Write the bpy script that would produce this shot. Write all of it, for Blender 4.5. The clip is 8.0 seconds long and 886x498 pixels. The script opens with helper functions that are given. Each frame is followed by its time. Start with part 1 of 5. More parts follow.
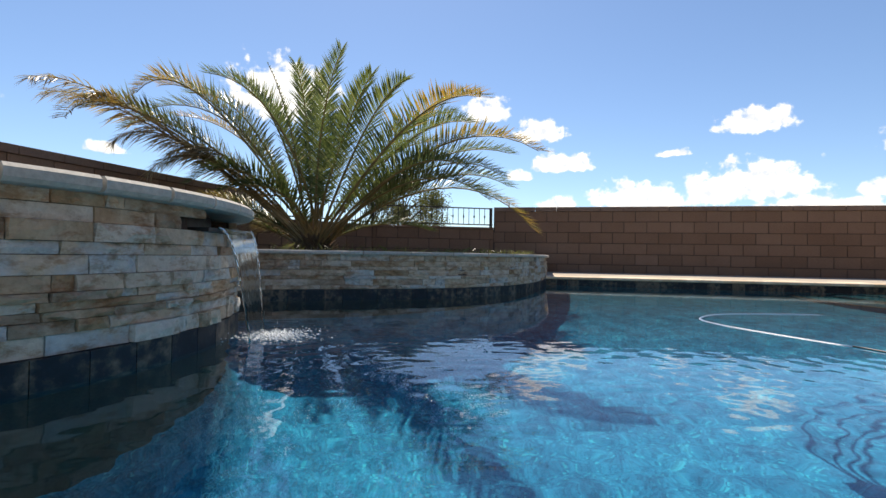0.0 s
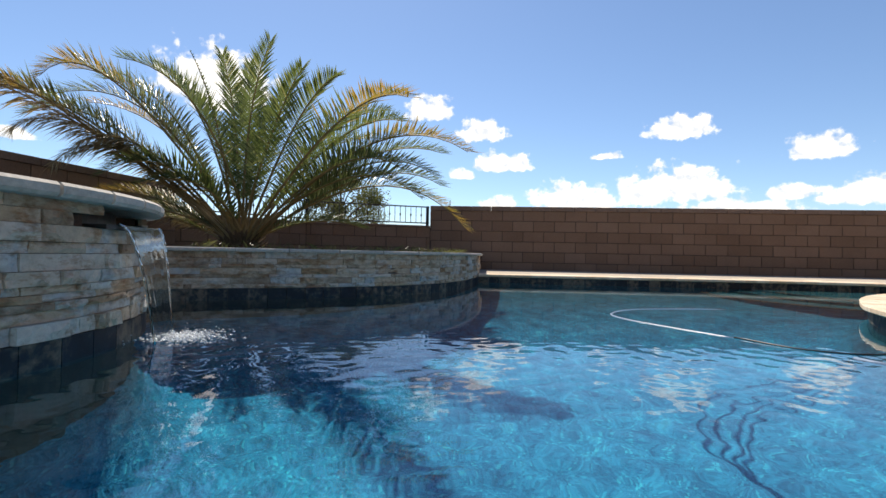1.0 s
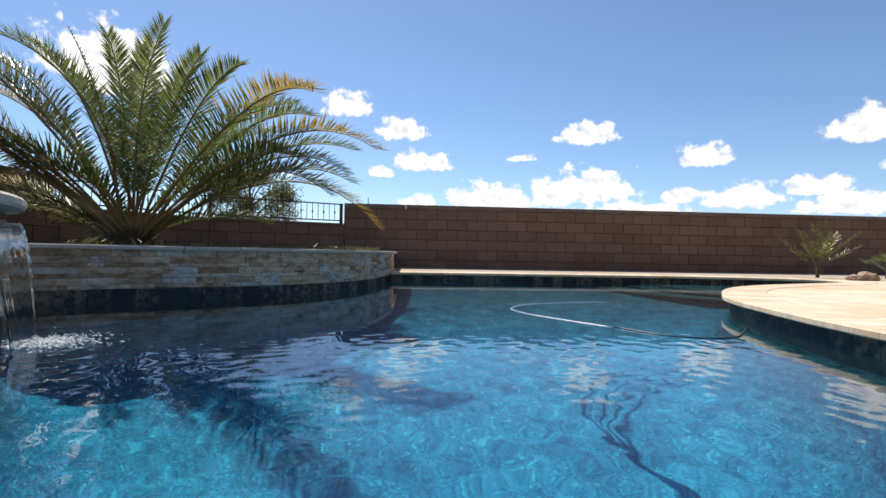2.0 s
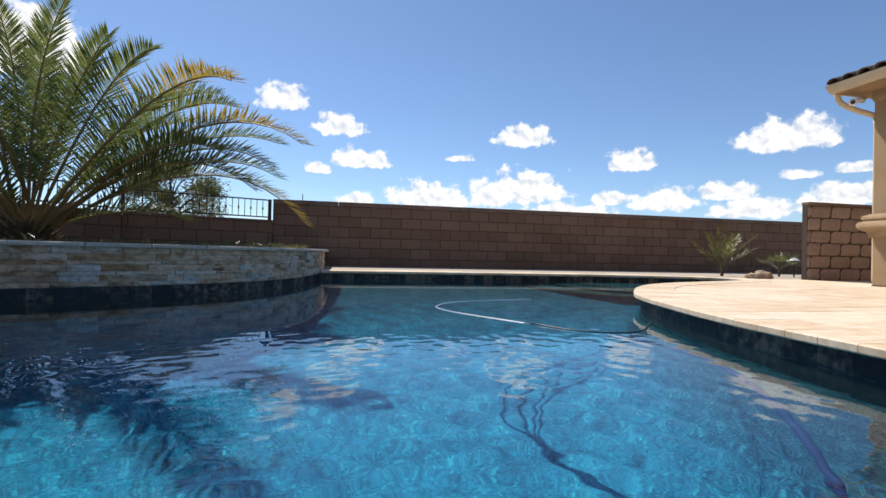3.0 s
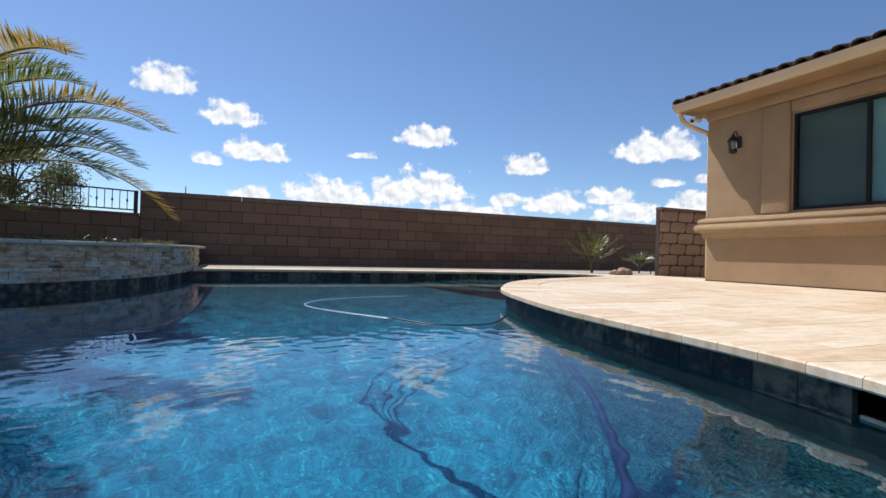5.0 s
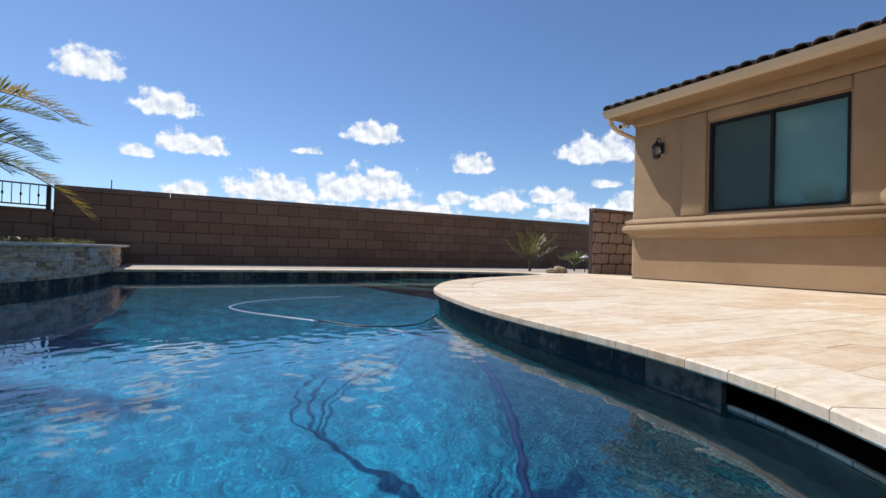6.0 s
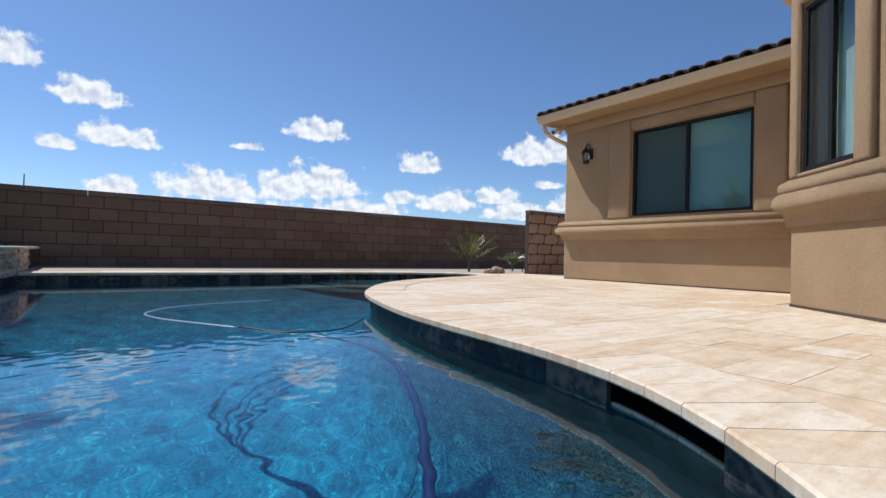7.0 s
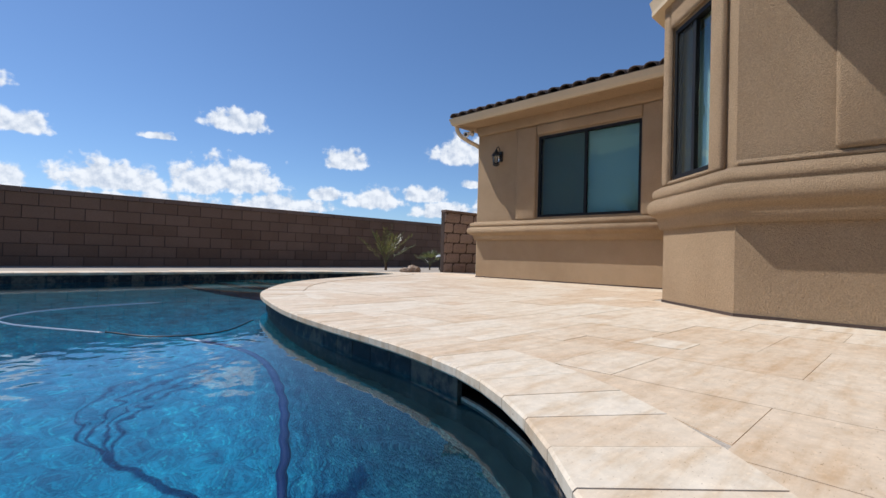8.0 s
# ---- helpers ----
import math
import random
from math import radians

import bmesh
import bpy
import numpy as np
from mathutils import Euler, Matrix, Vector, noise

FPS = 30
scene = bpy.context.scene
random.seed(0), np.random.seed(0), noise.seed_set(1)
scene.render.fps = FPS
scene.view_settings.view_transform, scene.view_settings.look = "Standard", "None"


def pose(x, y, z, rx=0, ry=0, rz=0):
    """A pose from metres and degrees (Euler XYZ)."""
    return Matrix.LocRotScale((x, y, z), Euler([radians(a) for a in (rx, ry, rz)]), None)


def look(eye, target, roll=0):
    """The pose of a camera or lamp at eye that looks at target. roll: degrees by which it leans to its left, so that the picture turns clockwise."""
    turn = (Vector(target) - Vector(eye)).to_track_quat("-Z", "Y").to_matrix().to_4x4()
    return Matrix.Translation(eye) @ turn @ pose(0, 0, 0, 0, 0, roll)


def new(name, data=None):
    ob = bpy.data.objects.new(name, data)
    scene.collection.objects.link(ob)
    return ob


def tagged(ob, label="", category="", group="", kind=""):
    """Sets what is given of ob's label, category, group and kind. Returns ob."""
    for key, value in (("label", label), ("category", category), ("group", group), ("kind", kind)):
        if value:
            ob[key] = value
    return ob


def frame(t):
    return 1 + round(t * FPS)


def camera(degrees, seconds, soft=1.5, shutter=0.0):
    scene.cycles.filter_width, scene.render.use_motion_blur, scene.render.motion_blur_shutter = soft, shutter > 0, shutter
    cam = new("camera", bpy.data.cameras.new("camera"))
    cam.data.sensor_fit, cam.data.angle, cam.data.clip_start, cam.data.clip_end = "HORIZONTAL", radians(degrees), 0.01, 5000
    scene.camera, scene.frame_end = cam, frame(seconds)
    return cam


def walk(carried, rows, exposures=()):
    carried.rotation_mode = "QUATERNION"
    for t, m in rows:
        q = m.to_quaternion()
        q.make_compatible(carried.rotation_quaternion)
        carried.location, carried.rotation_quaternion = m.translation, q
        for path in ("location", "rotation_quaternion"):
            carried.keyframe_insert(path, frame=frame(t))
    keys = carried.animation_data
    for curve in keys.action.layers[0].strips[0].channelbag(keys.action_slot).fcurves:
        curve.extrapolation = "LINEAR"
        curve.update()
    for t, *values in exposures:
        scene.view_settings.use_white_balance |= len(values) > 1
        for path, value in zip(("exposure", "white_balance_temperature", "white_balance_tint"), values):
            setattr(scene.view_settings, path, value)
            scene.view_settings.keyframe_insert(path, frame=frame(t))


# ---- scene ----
cam = camera(85.5, 8.0)
PATH = [
    (0, (-0.075, 0.378, 0.273), (-0.489, 2.334, 0.301), 0.9),
    (0.5, (-0.019, 0.378, 0.285), (-0.32, 2.355, 0.311), 0.9),
    (1, (0.047, 0.357, 0.282), (-0.13, 2.349, 0.304), 1.1),
    (1.5, (0.104, 0.34, 0.278), (0.088, 2.34, 0.3), 1.0),
    (2, (0.146, 0.323, 0.278), (0.303, 2.317, 0.299), 1.0),
    (3.5, (0.287, 0.307, 0.273), (0.795, 2.242, 0.295), 1.4),
    (4, (0.329, 0.291, 0.268), (0.931, 2.198, 0.291), 1.4),
    (4.5, (0.391, 0.254, 0.263), (1.089, 2.128, 0.289), 1.5),
    (6, (0.55, 0.137, 0.292), (1.544, 1.873, 0.314), 1.5),
    (6.5, (0.58, 0.1, 0.306), (1.666, 1.779, 0.332), 1.5),
    (7, (0.64, 0.035, 0.324), (1.82, 1.649, 0.349), 1.4),
    (7.5, (0.722, -0.05, 0.337), (2.009, 1.481, 0.364), 1.3),
    (8, (0.792, -0.135, 0.342), (2.201, 1.284, 0.367), 1.5),
]
walk(cam, [(t, look(eye, target, roll)) for t, eye, target, roll in PATH],
     [(0.0, 0.45, 7350, 10), (1.5, 0.37, 7200, 10), (3.5, 0.14, 6750, 10), (4.5, 0.08, 6650, 10), (6.5, -0.04, 6280, 10), (8.0, -0.16, 6120, 10)])

# ---------------------------------------------------------------- light
SUN_WAY = Vector((-0.26, 0.62, 1.0)).normalized()
sun = new("sun", bpy.data.lights.new("sun", "SUN"))
sun.data.energy, sun.data.angle, sun.data.color = 4.8, radians(0.55), (1.0, 0.965, 0.92)
sun.data.cycles.is_caustics_light = True
sun.matrix_world = look(SUN_WAY * 50, (0, 0, 0))

# clouds: azimuth from the far wall's normal (to the east), height, half width, half height, all in degrees
CLOUDS = [
    (-30.5, 18.0, 7.2, 4.4), (-7.1, 17.0, 3.4, 2.0), (-0.7, 14.6, 3.4, 1.8), (1.9, 11.0, 4.3, 1.6), (-3.0, 9.6, 1.9, 0.9),
    (21.2, 14.0, 4.2, 1.8), (13.6, 11.4, 1.8, 0.6), (1.7, 6.0, 3.2, 1.6), (-47.2, 10.0, 2.2, 0.8),
    (47.4, 12.3, 5.2, 2.3), (33.1, 10.8, 3.6, 1.6), (10.2, 7.0, 6.2, 2.2), (17.6, 7.6, 3.6, 2.4),
    (21.3, 8.2, 5.6, 2.8), (30.6, 6.7, 2.4, 1.0), (36.5, 6.6, 4.4, 1.9), (42.5, 7.2, 3.4, 1.4), (48.6, 8.5, 2.0, 0.7),
    (52.4, 8.7, 1.8, 0.7), (44.8, 5.4, 4.8, 1.5), (52.0, 6.4, 4.0, 1.4), (60.0, 6.5, 6.0, 2.2), (26.0, 5.4, 7.0, 1.4), (12.0, 4.6, 12.0, 1.5), (70, 9, 6, 2.2),
    (-62, 14, 7, 3), (-80, 10, 8, 2.6), (130, 22, 9, 4), (165, 9, 8, 3), (-120, 11, 9, 3), (-150, 16, 8, 3.5), (200, 20, 8, 3),
]


def build_world():
    world = bpy.data.worlds.new("sky")
    scene.world = world
    world.use_nodes = True
    nt = world.node_tree
    nt.nodes.clear()
    N, L = nt.nodes.new, nt.links.new

    def math(op, a, b=None, c=None, clamp=False):
        n = N("ShaderNodeMath")
        n.operation, n.use_clamp = op, clamp
        for i, v in enumerate((a, b, c)):
            if v is None:
                continue
            if isinstance(v, (int, float)):
                n.inputs[i].default_value = v
            else:
                L(v, n.inputs[i])
        return n.outputs[0]

    tc = N("ShaderNodeTexCoord")
    sep = N("ShaderNodeSeparateXYZ")
    L(tc.outputs["Generated"], sep.inputs[0])
    az = math("MULTIPLY", math("ARCTAN2", sep.outputs[0], sep.outputs[1]), 57.29578)
    el = math("MULTIPLY", math("ARCSINE", sep.outputs[2]), 57.29578)
    comb = N("ShaderNodeCombineXYZ")
    L(az, comb.inputs[0])
    L(el, comb.inputs[1])

    def fbm(scale, detail, off):
        n = N("ShaderNodeTexNoise")
        n.inputs["Scale"].default_value, n.inputs["Detail"].default_value, n.inputs["Roughness"].default_value = scale, detail, 0.55
        m = N("ShaderNodeVectorMath")
        m.operation = "ADD"
        m.inputs[1].default_value = off
        L(comb.outputs[0], m.inputs[0])
        L(m.outputs[0], n.inputs["Vector"])
        return n.outputs["Fac"]

    puff = fbm(0.62, 8, (0, 0, 0))
    puff_low = fbm(0.62, 8, (0.25, 0.5, 0))
    best = None
    for a, e, w, h in CLOUDS:
        dx = math("MULTIPLY", math("SUBTRACT", az, a), 1.0 / w)
        dy0 = math("MULTIPLY", math("SUBTRACT", el, e - 0.35 * h), 1.0 / h)
        # flat below, domed above
        dy = math("MAXIMUM", math("MULTIPLY", dy0, 0.8), math("MULTIPLY", dy0, -2.0))
        d = math("SUBTRACT", 1.0, math("SQRT", math("ADD", math("MULTIPLY", dx, dx), math("MULTIPLY", dy, dy))))
        best = d if best is None else math("MAXIMUM", best, d)
    body = math("MAXIMUM", best, -1.0)
    dens = math("ADD", body, math("MULTIPLY", math("SUBTRACT", puff, 0.5), 1.6))
    cover = N("ShaderNodeMapRange")
    cover.interpolation_type = "SMOOTHSTEP"
    cover.inputs["From Min"].default_value, cover.inputs["From Max"].default_value = 0.07, 0.42
    L(dens, cover.inputs["Value"])
    shade = N("ShaderNodeMapRange")
    shade.inputs["From Min"].default_value, shade.inputs["From Max"].default_value = -0.16, 0.10
    L(math("SUBTRACT", puff, puff_low), shade.inputs["Value"])
    tint = N("ShaderNodeMix")
    tint.data_type = "RGBA"
    tint.inputs["A"].default_value, tint.inputs["B"].default_value = (5.2, 5.7, 6.5, 1), (8.4, 8.45, 8.5, 1)
    L(shade.outputs[0], tint.inputs["Factor"])
    sky = N("ShaderNodeTexSky")
    sky.sky_type, sky.sun_disc = "NISHITA", False
    sky.sun_elevation, sky.sun_rotation = math_asin(SUN_WAY.z), math_atan2(SUN_WAY.x, SUN_WAY.y)
    sky.altitude, sky.air_density, sky.dust_density, sky.ozone_density = 400, 0.92, 0.28, 7.0
    mix = N("ShaderNodeMix")
    mix.data_type = "RGBA"
    L(math("MULTIPLY", cover.outputs[0], 0.96), mix.inputs["Factor"])
    L(sky.outputs[0], mix.inputs["A"])
    L(tint.outputs["Result"], mix.inputs["B"])
    bg = N("ShaderNodeBackground")
    bg.inputs["Strength"].default_value = 0.125
    L(mix.outputs["Result"], bg.inputs["Color"])
    out = N("ShaderNodeOutputWorld")
    L(bg.outputs[0], out.inputs["Surface"])


math_asin, math_atan2 = math.asin, math.atan2
build_world()

# ---------------------------------------------------------------- materials


def material(name, rough=0.8, metal=0.0, spec=0.5):
    m = bpy.data.materials.new(name)
    m.use_nodes = True
    b = m.node_tree.nodes["Principled BSDF"]
    b.inputs["Roughness"].default_value, b.inputs["Metallic"].default_value = rough, metal
    b.inputs["Specular IOR Level"].default_value = spec
    return m, m.node_tree, b


def rgba(c):
    return (c[0], c[1], c[2], 1.0)


def noise_node(nt, scale, detail=4, rough=0.6, space="Object", stretch=None):
    n = nt.nodes.new("ShaderNodeTexNoise")
    n.inputs["Scale"].default_value, n.inputs["Detail"].default_value, n.inputs["Roughness"].default_value = scale, detail, rough
    if space == "World":
        g = nt.nodes.new("ShaderNodeNewGeometry")
        src = g.outputs["Position"]
    else:
        g = nt.nodes.new("ShaderNodeTexCoord")
        src = g.outputs["Object"]
    if stretch:
        m = nt.nodes.new("ShaderNodeMapping")
        m.inputs["Scale"].default_value = stretch
        nt.links.new(src, m.inputs[0])
        src = m.outputs[0]
    nt.links.new(src, n.inputs["Vector"])
    return n.outputs["Fac"]


def ramp(nt, fac, stops):
    r = nt.nodes.new("ShaderNodeValToRGB")
    e = r.color_ramp.elements
    while len(e) < len(stops):
        e.new(0.5)
    for i, (p, c) in enumerate(stops):
        e[i].position, e[i].color = p, rgba(c)
    nt.links.new(fac, r.inputs[0])
    return r.outputs[0]


def mixc(nt, fac, a, b, blend="MIX"):
    m = nt.nodes.new("ShaderNodeMix")
    m.data_type, m.blend_type = "RGBA", blend
    for key, v in (("Factor", fac), ("A", a), ("B", b)):
        if isinstance(v, tuple):
            m.inputs[key].default_value = rgba(v)
        elif isinstance(v, (int, float)):
            m.inputs[key].default_value = v
        else:
            nt.links.new(v, m.inputs[key])
    return m.outputs["Result"]


def bump(nt, b, fac, strength, distance):
    n = nt.nodes.new("ShaderNodeBump")
    n.inputs["Strength"].default_value, n.inputs["Distance"].default_value = strength, distance
    nt.links.new(fac, n.inputs["Height"])
    nt.links.new(n.outputs[0], b.inputs["Normal"])


def object_random(nt):
    return nt.nodes.new("ShaderNodeObjectInfo").outputs["Random"]


def surface(name, stops, grain=40.0, blotch=2.5, rough=0.85, relief=0.4, depth=0.004, piece=0.0, blotch_amount=0.35, spec=0.3, metal=0.0, space="World"):
    """A mineral or painted surface: colours by blotches, darkened and lit by grain, and by piece."""
    m, nt, b = material(name, rough, metal, spec)
    big = noise_node(nt, blotch, 5, 0.6, space)
    fine = noise_node(nt, grain, 6, 0.7, space)
    if piece:
        r = object_random(nt)
        a = nt.nodes.new("ShaderNodeMix")
        a.inputs["Factor"].default_value = piece
        nt.links.new(big, a.inputs["A"])
        nt.links.new(r, a.inputs["B"])
        key = a.outputs["Result"]
    else:
        key = big
    col = ramp(nt, key, stops)
    dark = ramp(nt, fine, [(0.3, (1 - blotch_amount,) * 3), (0.7, (1, 1, 1))])
    nt.links.new(mixc(nt, 1.0, col, dark, "MULTIPLY"), b.inputs["Base Color"])
    bump(nt, b, fine, relief, depth)
    return m


M_BLOCK = surface("block_wall_brown", [(0.15, (0.185, 0.110, 0.072)), (0.5, (0.235, 0.145, 0.098)), (0.85, (0.285, 0.182, 0.128))], 60, 1.2, 0.95, 0.5, 0.004, 0.38)
M_MORTAR = surface("mortar_brown", [(0.3, (0.085, 0.06, 0.048)), (0.7, (0.12, 0.085, 0.068))], 80, 2, 0.95)
M_SPLIT = surface("split_block_brown", [(0.2, (0.37, 0.265, 0.215)), (0.8, (0.49, 0.37, 0.30))], 25, 3, 0.95, 1.0, 0.03, 0.4)
M_CAP = surface("wall_cap_brown", [(0.3, (0.19, 0.125, 0.095)), (0.7, (0.26, 0.18, 0.14))], 50, 2, 0.95)
TRAV_STOPS = [(0.12, (0.60, 0.42, 0.26)), (0.3, (0.71, 0.55, 0.385)), (0.55, (0.78, 0.655, 0.50)), (0.85, (0.82, 0.735, 0.60))]
M_TRAV = surface("travertine", TRAV_STOPS, 22, 3.5, 0.6, 0.35, 0.002, 0.42, 0.2, 0.35)


def vein(m, scale, amount):
    """Long pale and rusty veins and small pits laid over a travertine."""
    nt = m.node_tree
    b = nt.nodes["Principled BSDF"]
    old = b.inputs["Base Color"].links[0].from_socket
    streak = ramp(nt, noise_node(nt, scale, 6, 0.65, "World", (1.0, 6.0, 1.0)), [(0.32, (0.86, 0.74, 0.60)), (0.5, (1.0, 0.97, 0.93)), (0.7, (1.06, 1.05, 1.04))])
    c1 = mixc(nt, amount, old, streak, "MULTIPLY")
    pits = ramp(nt, noise_node(nt, 95, 2, 0.5, "World", (1.0, 2.2, 1.0)), [(0.26, (0.55, 0.48, 0.40)), (0.33, (1, 1, 1))])
    c2 = mixc(nt, 0.8, c1, pits, "MULTIPLY")
    patch = ramp(nt, noise_node(nt, 8.0, 5, 0.7, "World", (1.0, 1.8, 1.0)), [(0.34, (0.90, 0.85, 0.78)), (0.5, (1, 1, 1)), (0.66, (1.06, 1.06, 1.06))])
    specks = ramp(nt, noise_node(nt, 55, 3, 0.6, "World", (1.0, 1.6, 1.0)), [(0.60, (1, 1, 1)), (0.68, (1.12, 1.12, 1.11))])
    nt.links.new(mixc(nt, 0.8, mixc(nt, 0.85, c2, patch, "MULTIPLY"), specks, "MULTIPLY"), b.inputs["Base Color"])


vein(M_TRAV, 2.6, 0.9)


def stain(m, scale, dark, pale):
    """Rusty and pale weathering laid over a split stone."""
    nt = m.node_tree
    b = nt.nodes["Principled BSDF"]
    old = b.inputs["Base Color"].links[0].from_socket
    rust = ramp(nt, noise_node(nt, scale, 7, 0.7, "World", (1.0, 1.0, 2.2)), [(0.36, dark), (0.50, (1, 1, 1)), (0.66, pale)])
    nt.links.new(mixc(nt, 0.9, old, rust, "MULTIPLY"), b.inputs["Base Color"])


M_JOINT = surface("joint_sand", [(0.3, (0.44, 0.37, 0.29)), (0.7, (0.56, 0.48, 0.39))], 90, 3, 0.95)
M_STUCCO = surface("tan_stucco", [(0.3, (0.60, 0.405, 0.235)), (0.7, (0.74, 0.515, 0.308))], 115, 1.3, 0.95, 1.0, 0.034, 0, 0.36)
M_FASCIA = surface("tan_paint", [(0.3, (0.60, 0.46, 0.29)), (0.7, (0.66, 0.51, 0.33))], 20, 1.0, 0.5, 0.1, 0.001, 0, 0.06)
M_SOIL = surface("soil", [(0.3, (0.06, 0.045, 0.032)), (0.7, (0.13, 0.10, 0.07))], 70, 4, 1.0, 1.0, 0.02)
M_GROUND = surface("desert_ground", [(0.3, (0.28, 0.21, 0.15)), (0.7, (0.38, 0.30, 0.22))], 30, 0.4, 1.0, 0.6, 0.02)
M_GRAVEL = surface("gravel", [(0.3, (0.16, 0.12, 0.09)), (0.7, (0.30, 0.23, 0.18))], 55, 8, 1.0, 1.0, 0.03)
M_ROCK = surface("rock", [(0.3, (0.36, 0.25, 0.17)), (0.7, (0.52, 0.40, 0.30))], 18, 4, 0.95, 0.8, 0.02)
M_BLACK = surface("black_metal", [(0.3, (0.012, 0.011, 0.010)), (0.7, (0.022, 0.020, 0.018))], 60, 5, 0.45, 0.2, 0.001, 0, 0.3, 0.5)
M_ROOF = surface("clay_roof_tile", [(0.2, (0.075, 0.06, 0.055)), (0.8, (0.16, 0.12, 0.10))], 30, 2, 0.9, 0.4, 0.004, 0.6)
M_LEDGE = surface("ledgestone", [(0.16, (0.42, 0.25, 0.13)), (0.27, (0.58, 0.42, 0.28)), (0.38, (0.72, 0.60, 0.48)), (0.48, (0.72, 0.65, 0.56)), (0.56, (0.56, 0.57, 0.56)), (0.64, (0.70, 0.53, 0.38)), (0.74, (0.54, 0.42, 0.31)), (0.84, (0.33, 0.21, 0.13))],
                  26, 6, 0.8, 0.9, 0.014, 0.60, 0.30)
stain(M_LEDGE, 9.0, (0.58, 0.42, 0.30), (1.08, 1.1, 1.12))
M_SPACAP = surface("grey_stone_cap", [(0.3, (0.50, 0.46, 0.40)), (0.7, (0.64, 0.59, 0.52))], 35, 3, 0.75, 0.5, 0.004, 0.3)
M_WTILE = surface("waterline_tile", [(0.3, (0.006, 0.010, 0.017)), (0.46, (0.013, 0.019, 0.03)), (0.53, (0.075, 0.064, 0.056)), (0.62, (0.20, 0.15, 0.11))], 40, 17, 0.5, 0.15, 0.002, 0.22, 0.4, 0.35)
M_WHITE = surface("white_plastic", [(0.3, (0.72, 0.73, 0.74)), (0.7, (0.8, 0.8, 0.8))], 20, 3, 0.4, 0.05, 0.001, 0, 0.05, 0.5)
M_HOSE = surface("pale_blue_hose", [(0.3, (0.17, 0.23, 0.32)), (0.7, (0.23, 0.30, 0.40))], 20, 3, 0.4, 0.05, 0.001, 0, 0.1, 0.5)
M_HOSE_BLUE = surface("blue_hose", [(0.3, (0.010, 0.035, 0.15)), (0.7, (0.014, 0.05, 0.20))], 20, 3, 0.4, 0.05, 0.001, 0, 0.1, 0.5)
M_BARK = surface("palm_bark", [(0.3, (0.09, 0.055, 0.03)), (0.7, (0.20, 0.13, 0.075))], 30, 6, 0.95, 1.0, 0.02)


def pebble_plaster():
    m, nt, b = material("pebble_plaster_water_tint", 0.75, 0, 0.2)
    g = nt.nodes.new("ShaderNodeNewGeometry")
    v = nt.nodes.new("ShaderNodeTexVoronoi")
    v.inputs["Scale"].default_value = 70.0
    nt.links.new(g.outputs["Position"], v.inputs["Vector"])
    cell = nt.nodes.new("ShaderNodeSeparateColor")
    nt.links.new(v.outputs["Color"], cell.inputs[0])
    fleck = ramp(nt, cell.outputs[0], [(0.0, (0.62, 0.66, 0.70)), (0.5, (0.9, 0.92, 0.95)), (0.92, (1.15, 1.12, 1.1)), (1.0, (2.2, 1.7, 1.35))])
    grain = noise_node(nt, 7.0, 4, 0.65, "World")
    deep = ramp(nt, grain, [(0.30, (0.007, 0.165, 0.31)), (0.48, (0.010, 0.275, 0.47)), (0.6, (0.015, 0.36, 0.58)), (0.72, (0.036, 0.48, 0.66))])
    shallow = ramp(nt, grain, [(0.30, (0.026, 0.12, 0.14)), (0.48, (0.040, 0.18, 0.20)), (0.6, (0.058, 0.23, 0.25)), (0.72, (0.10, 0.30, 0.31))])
    # water's depth tint painted in: grey-green where shallow, blue in the deep bowl
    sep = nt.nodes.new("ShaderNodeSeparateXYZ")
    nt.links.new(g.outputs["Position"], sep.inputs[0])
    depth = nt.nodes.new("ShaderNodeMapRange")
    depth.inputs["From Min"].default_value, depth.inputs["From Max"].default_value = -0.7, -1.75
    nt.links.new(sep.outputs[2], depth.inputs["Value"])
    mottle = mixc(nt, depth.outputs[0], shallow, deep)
    col = mixc(nt, 1.0, mottle, fleck, "MULTIPLY")
    big = ramp(nt, noise_node(nt, 1.3, 5, 0.6, "World"), [(0.3, (0.7, 0.78, 0.84)), (0.7, (1, 1, 1))])
    nt.links.new(mixc(nt, 1.0, col, big, "MULTIPLY"), b.inputs["Base Color"])
    bump(nt, b, v.outputs["Distance"], 0.5, 0.01)
    return m


def water_material(name, fine=0.0):
    m, nt, b = material(name, 0.0, 0, 0.5)
    b.inputs["Transmission Weight"].default_value = 1.0
    b.inputs["IOR"].default_value = 1.33
    b.inputs["Base Color"].default_value = (0.93, 0.985, 1.0, 1)
    if fine:
        bump(nt, b, noise_node(nt, 9.0, 3, 0.5, "World", (1.0, 1.7, 1.0)), fine, 0.02)
    return m


def glass_material(name, tint, rough=0.0):
    m, nt, b = material(name, rough, 0, 0.15)
    b.inputs["Transmission Weight"].default_value = 1.0
    b.inputs["IOR"].default_value = 1.5
    b.inputs["Base Color"].default_value = rgba(tint)
    b.inputs["Specular Tint"].default_value = (0.42, 0.66, 0.74, 1)
    return m


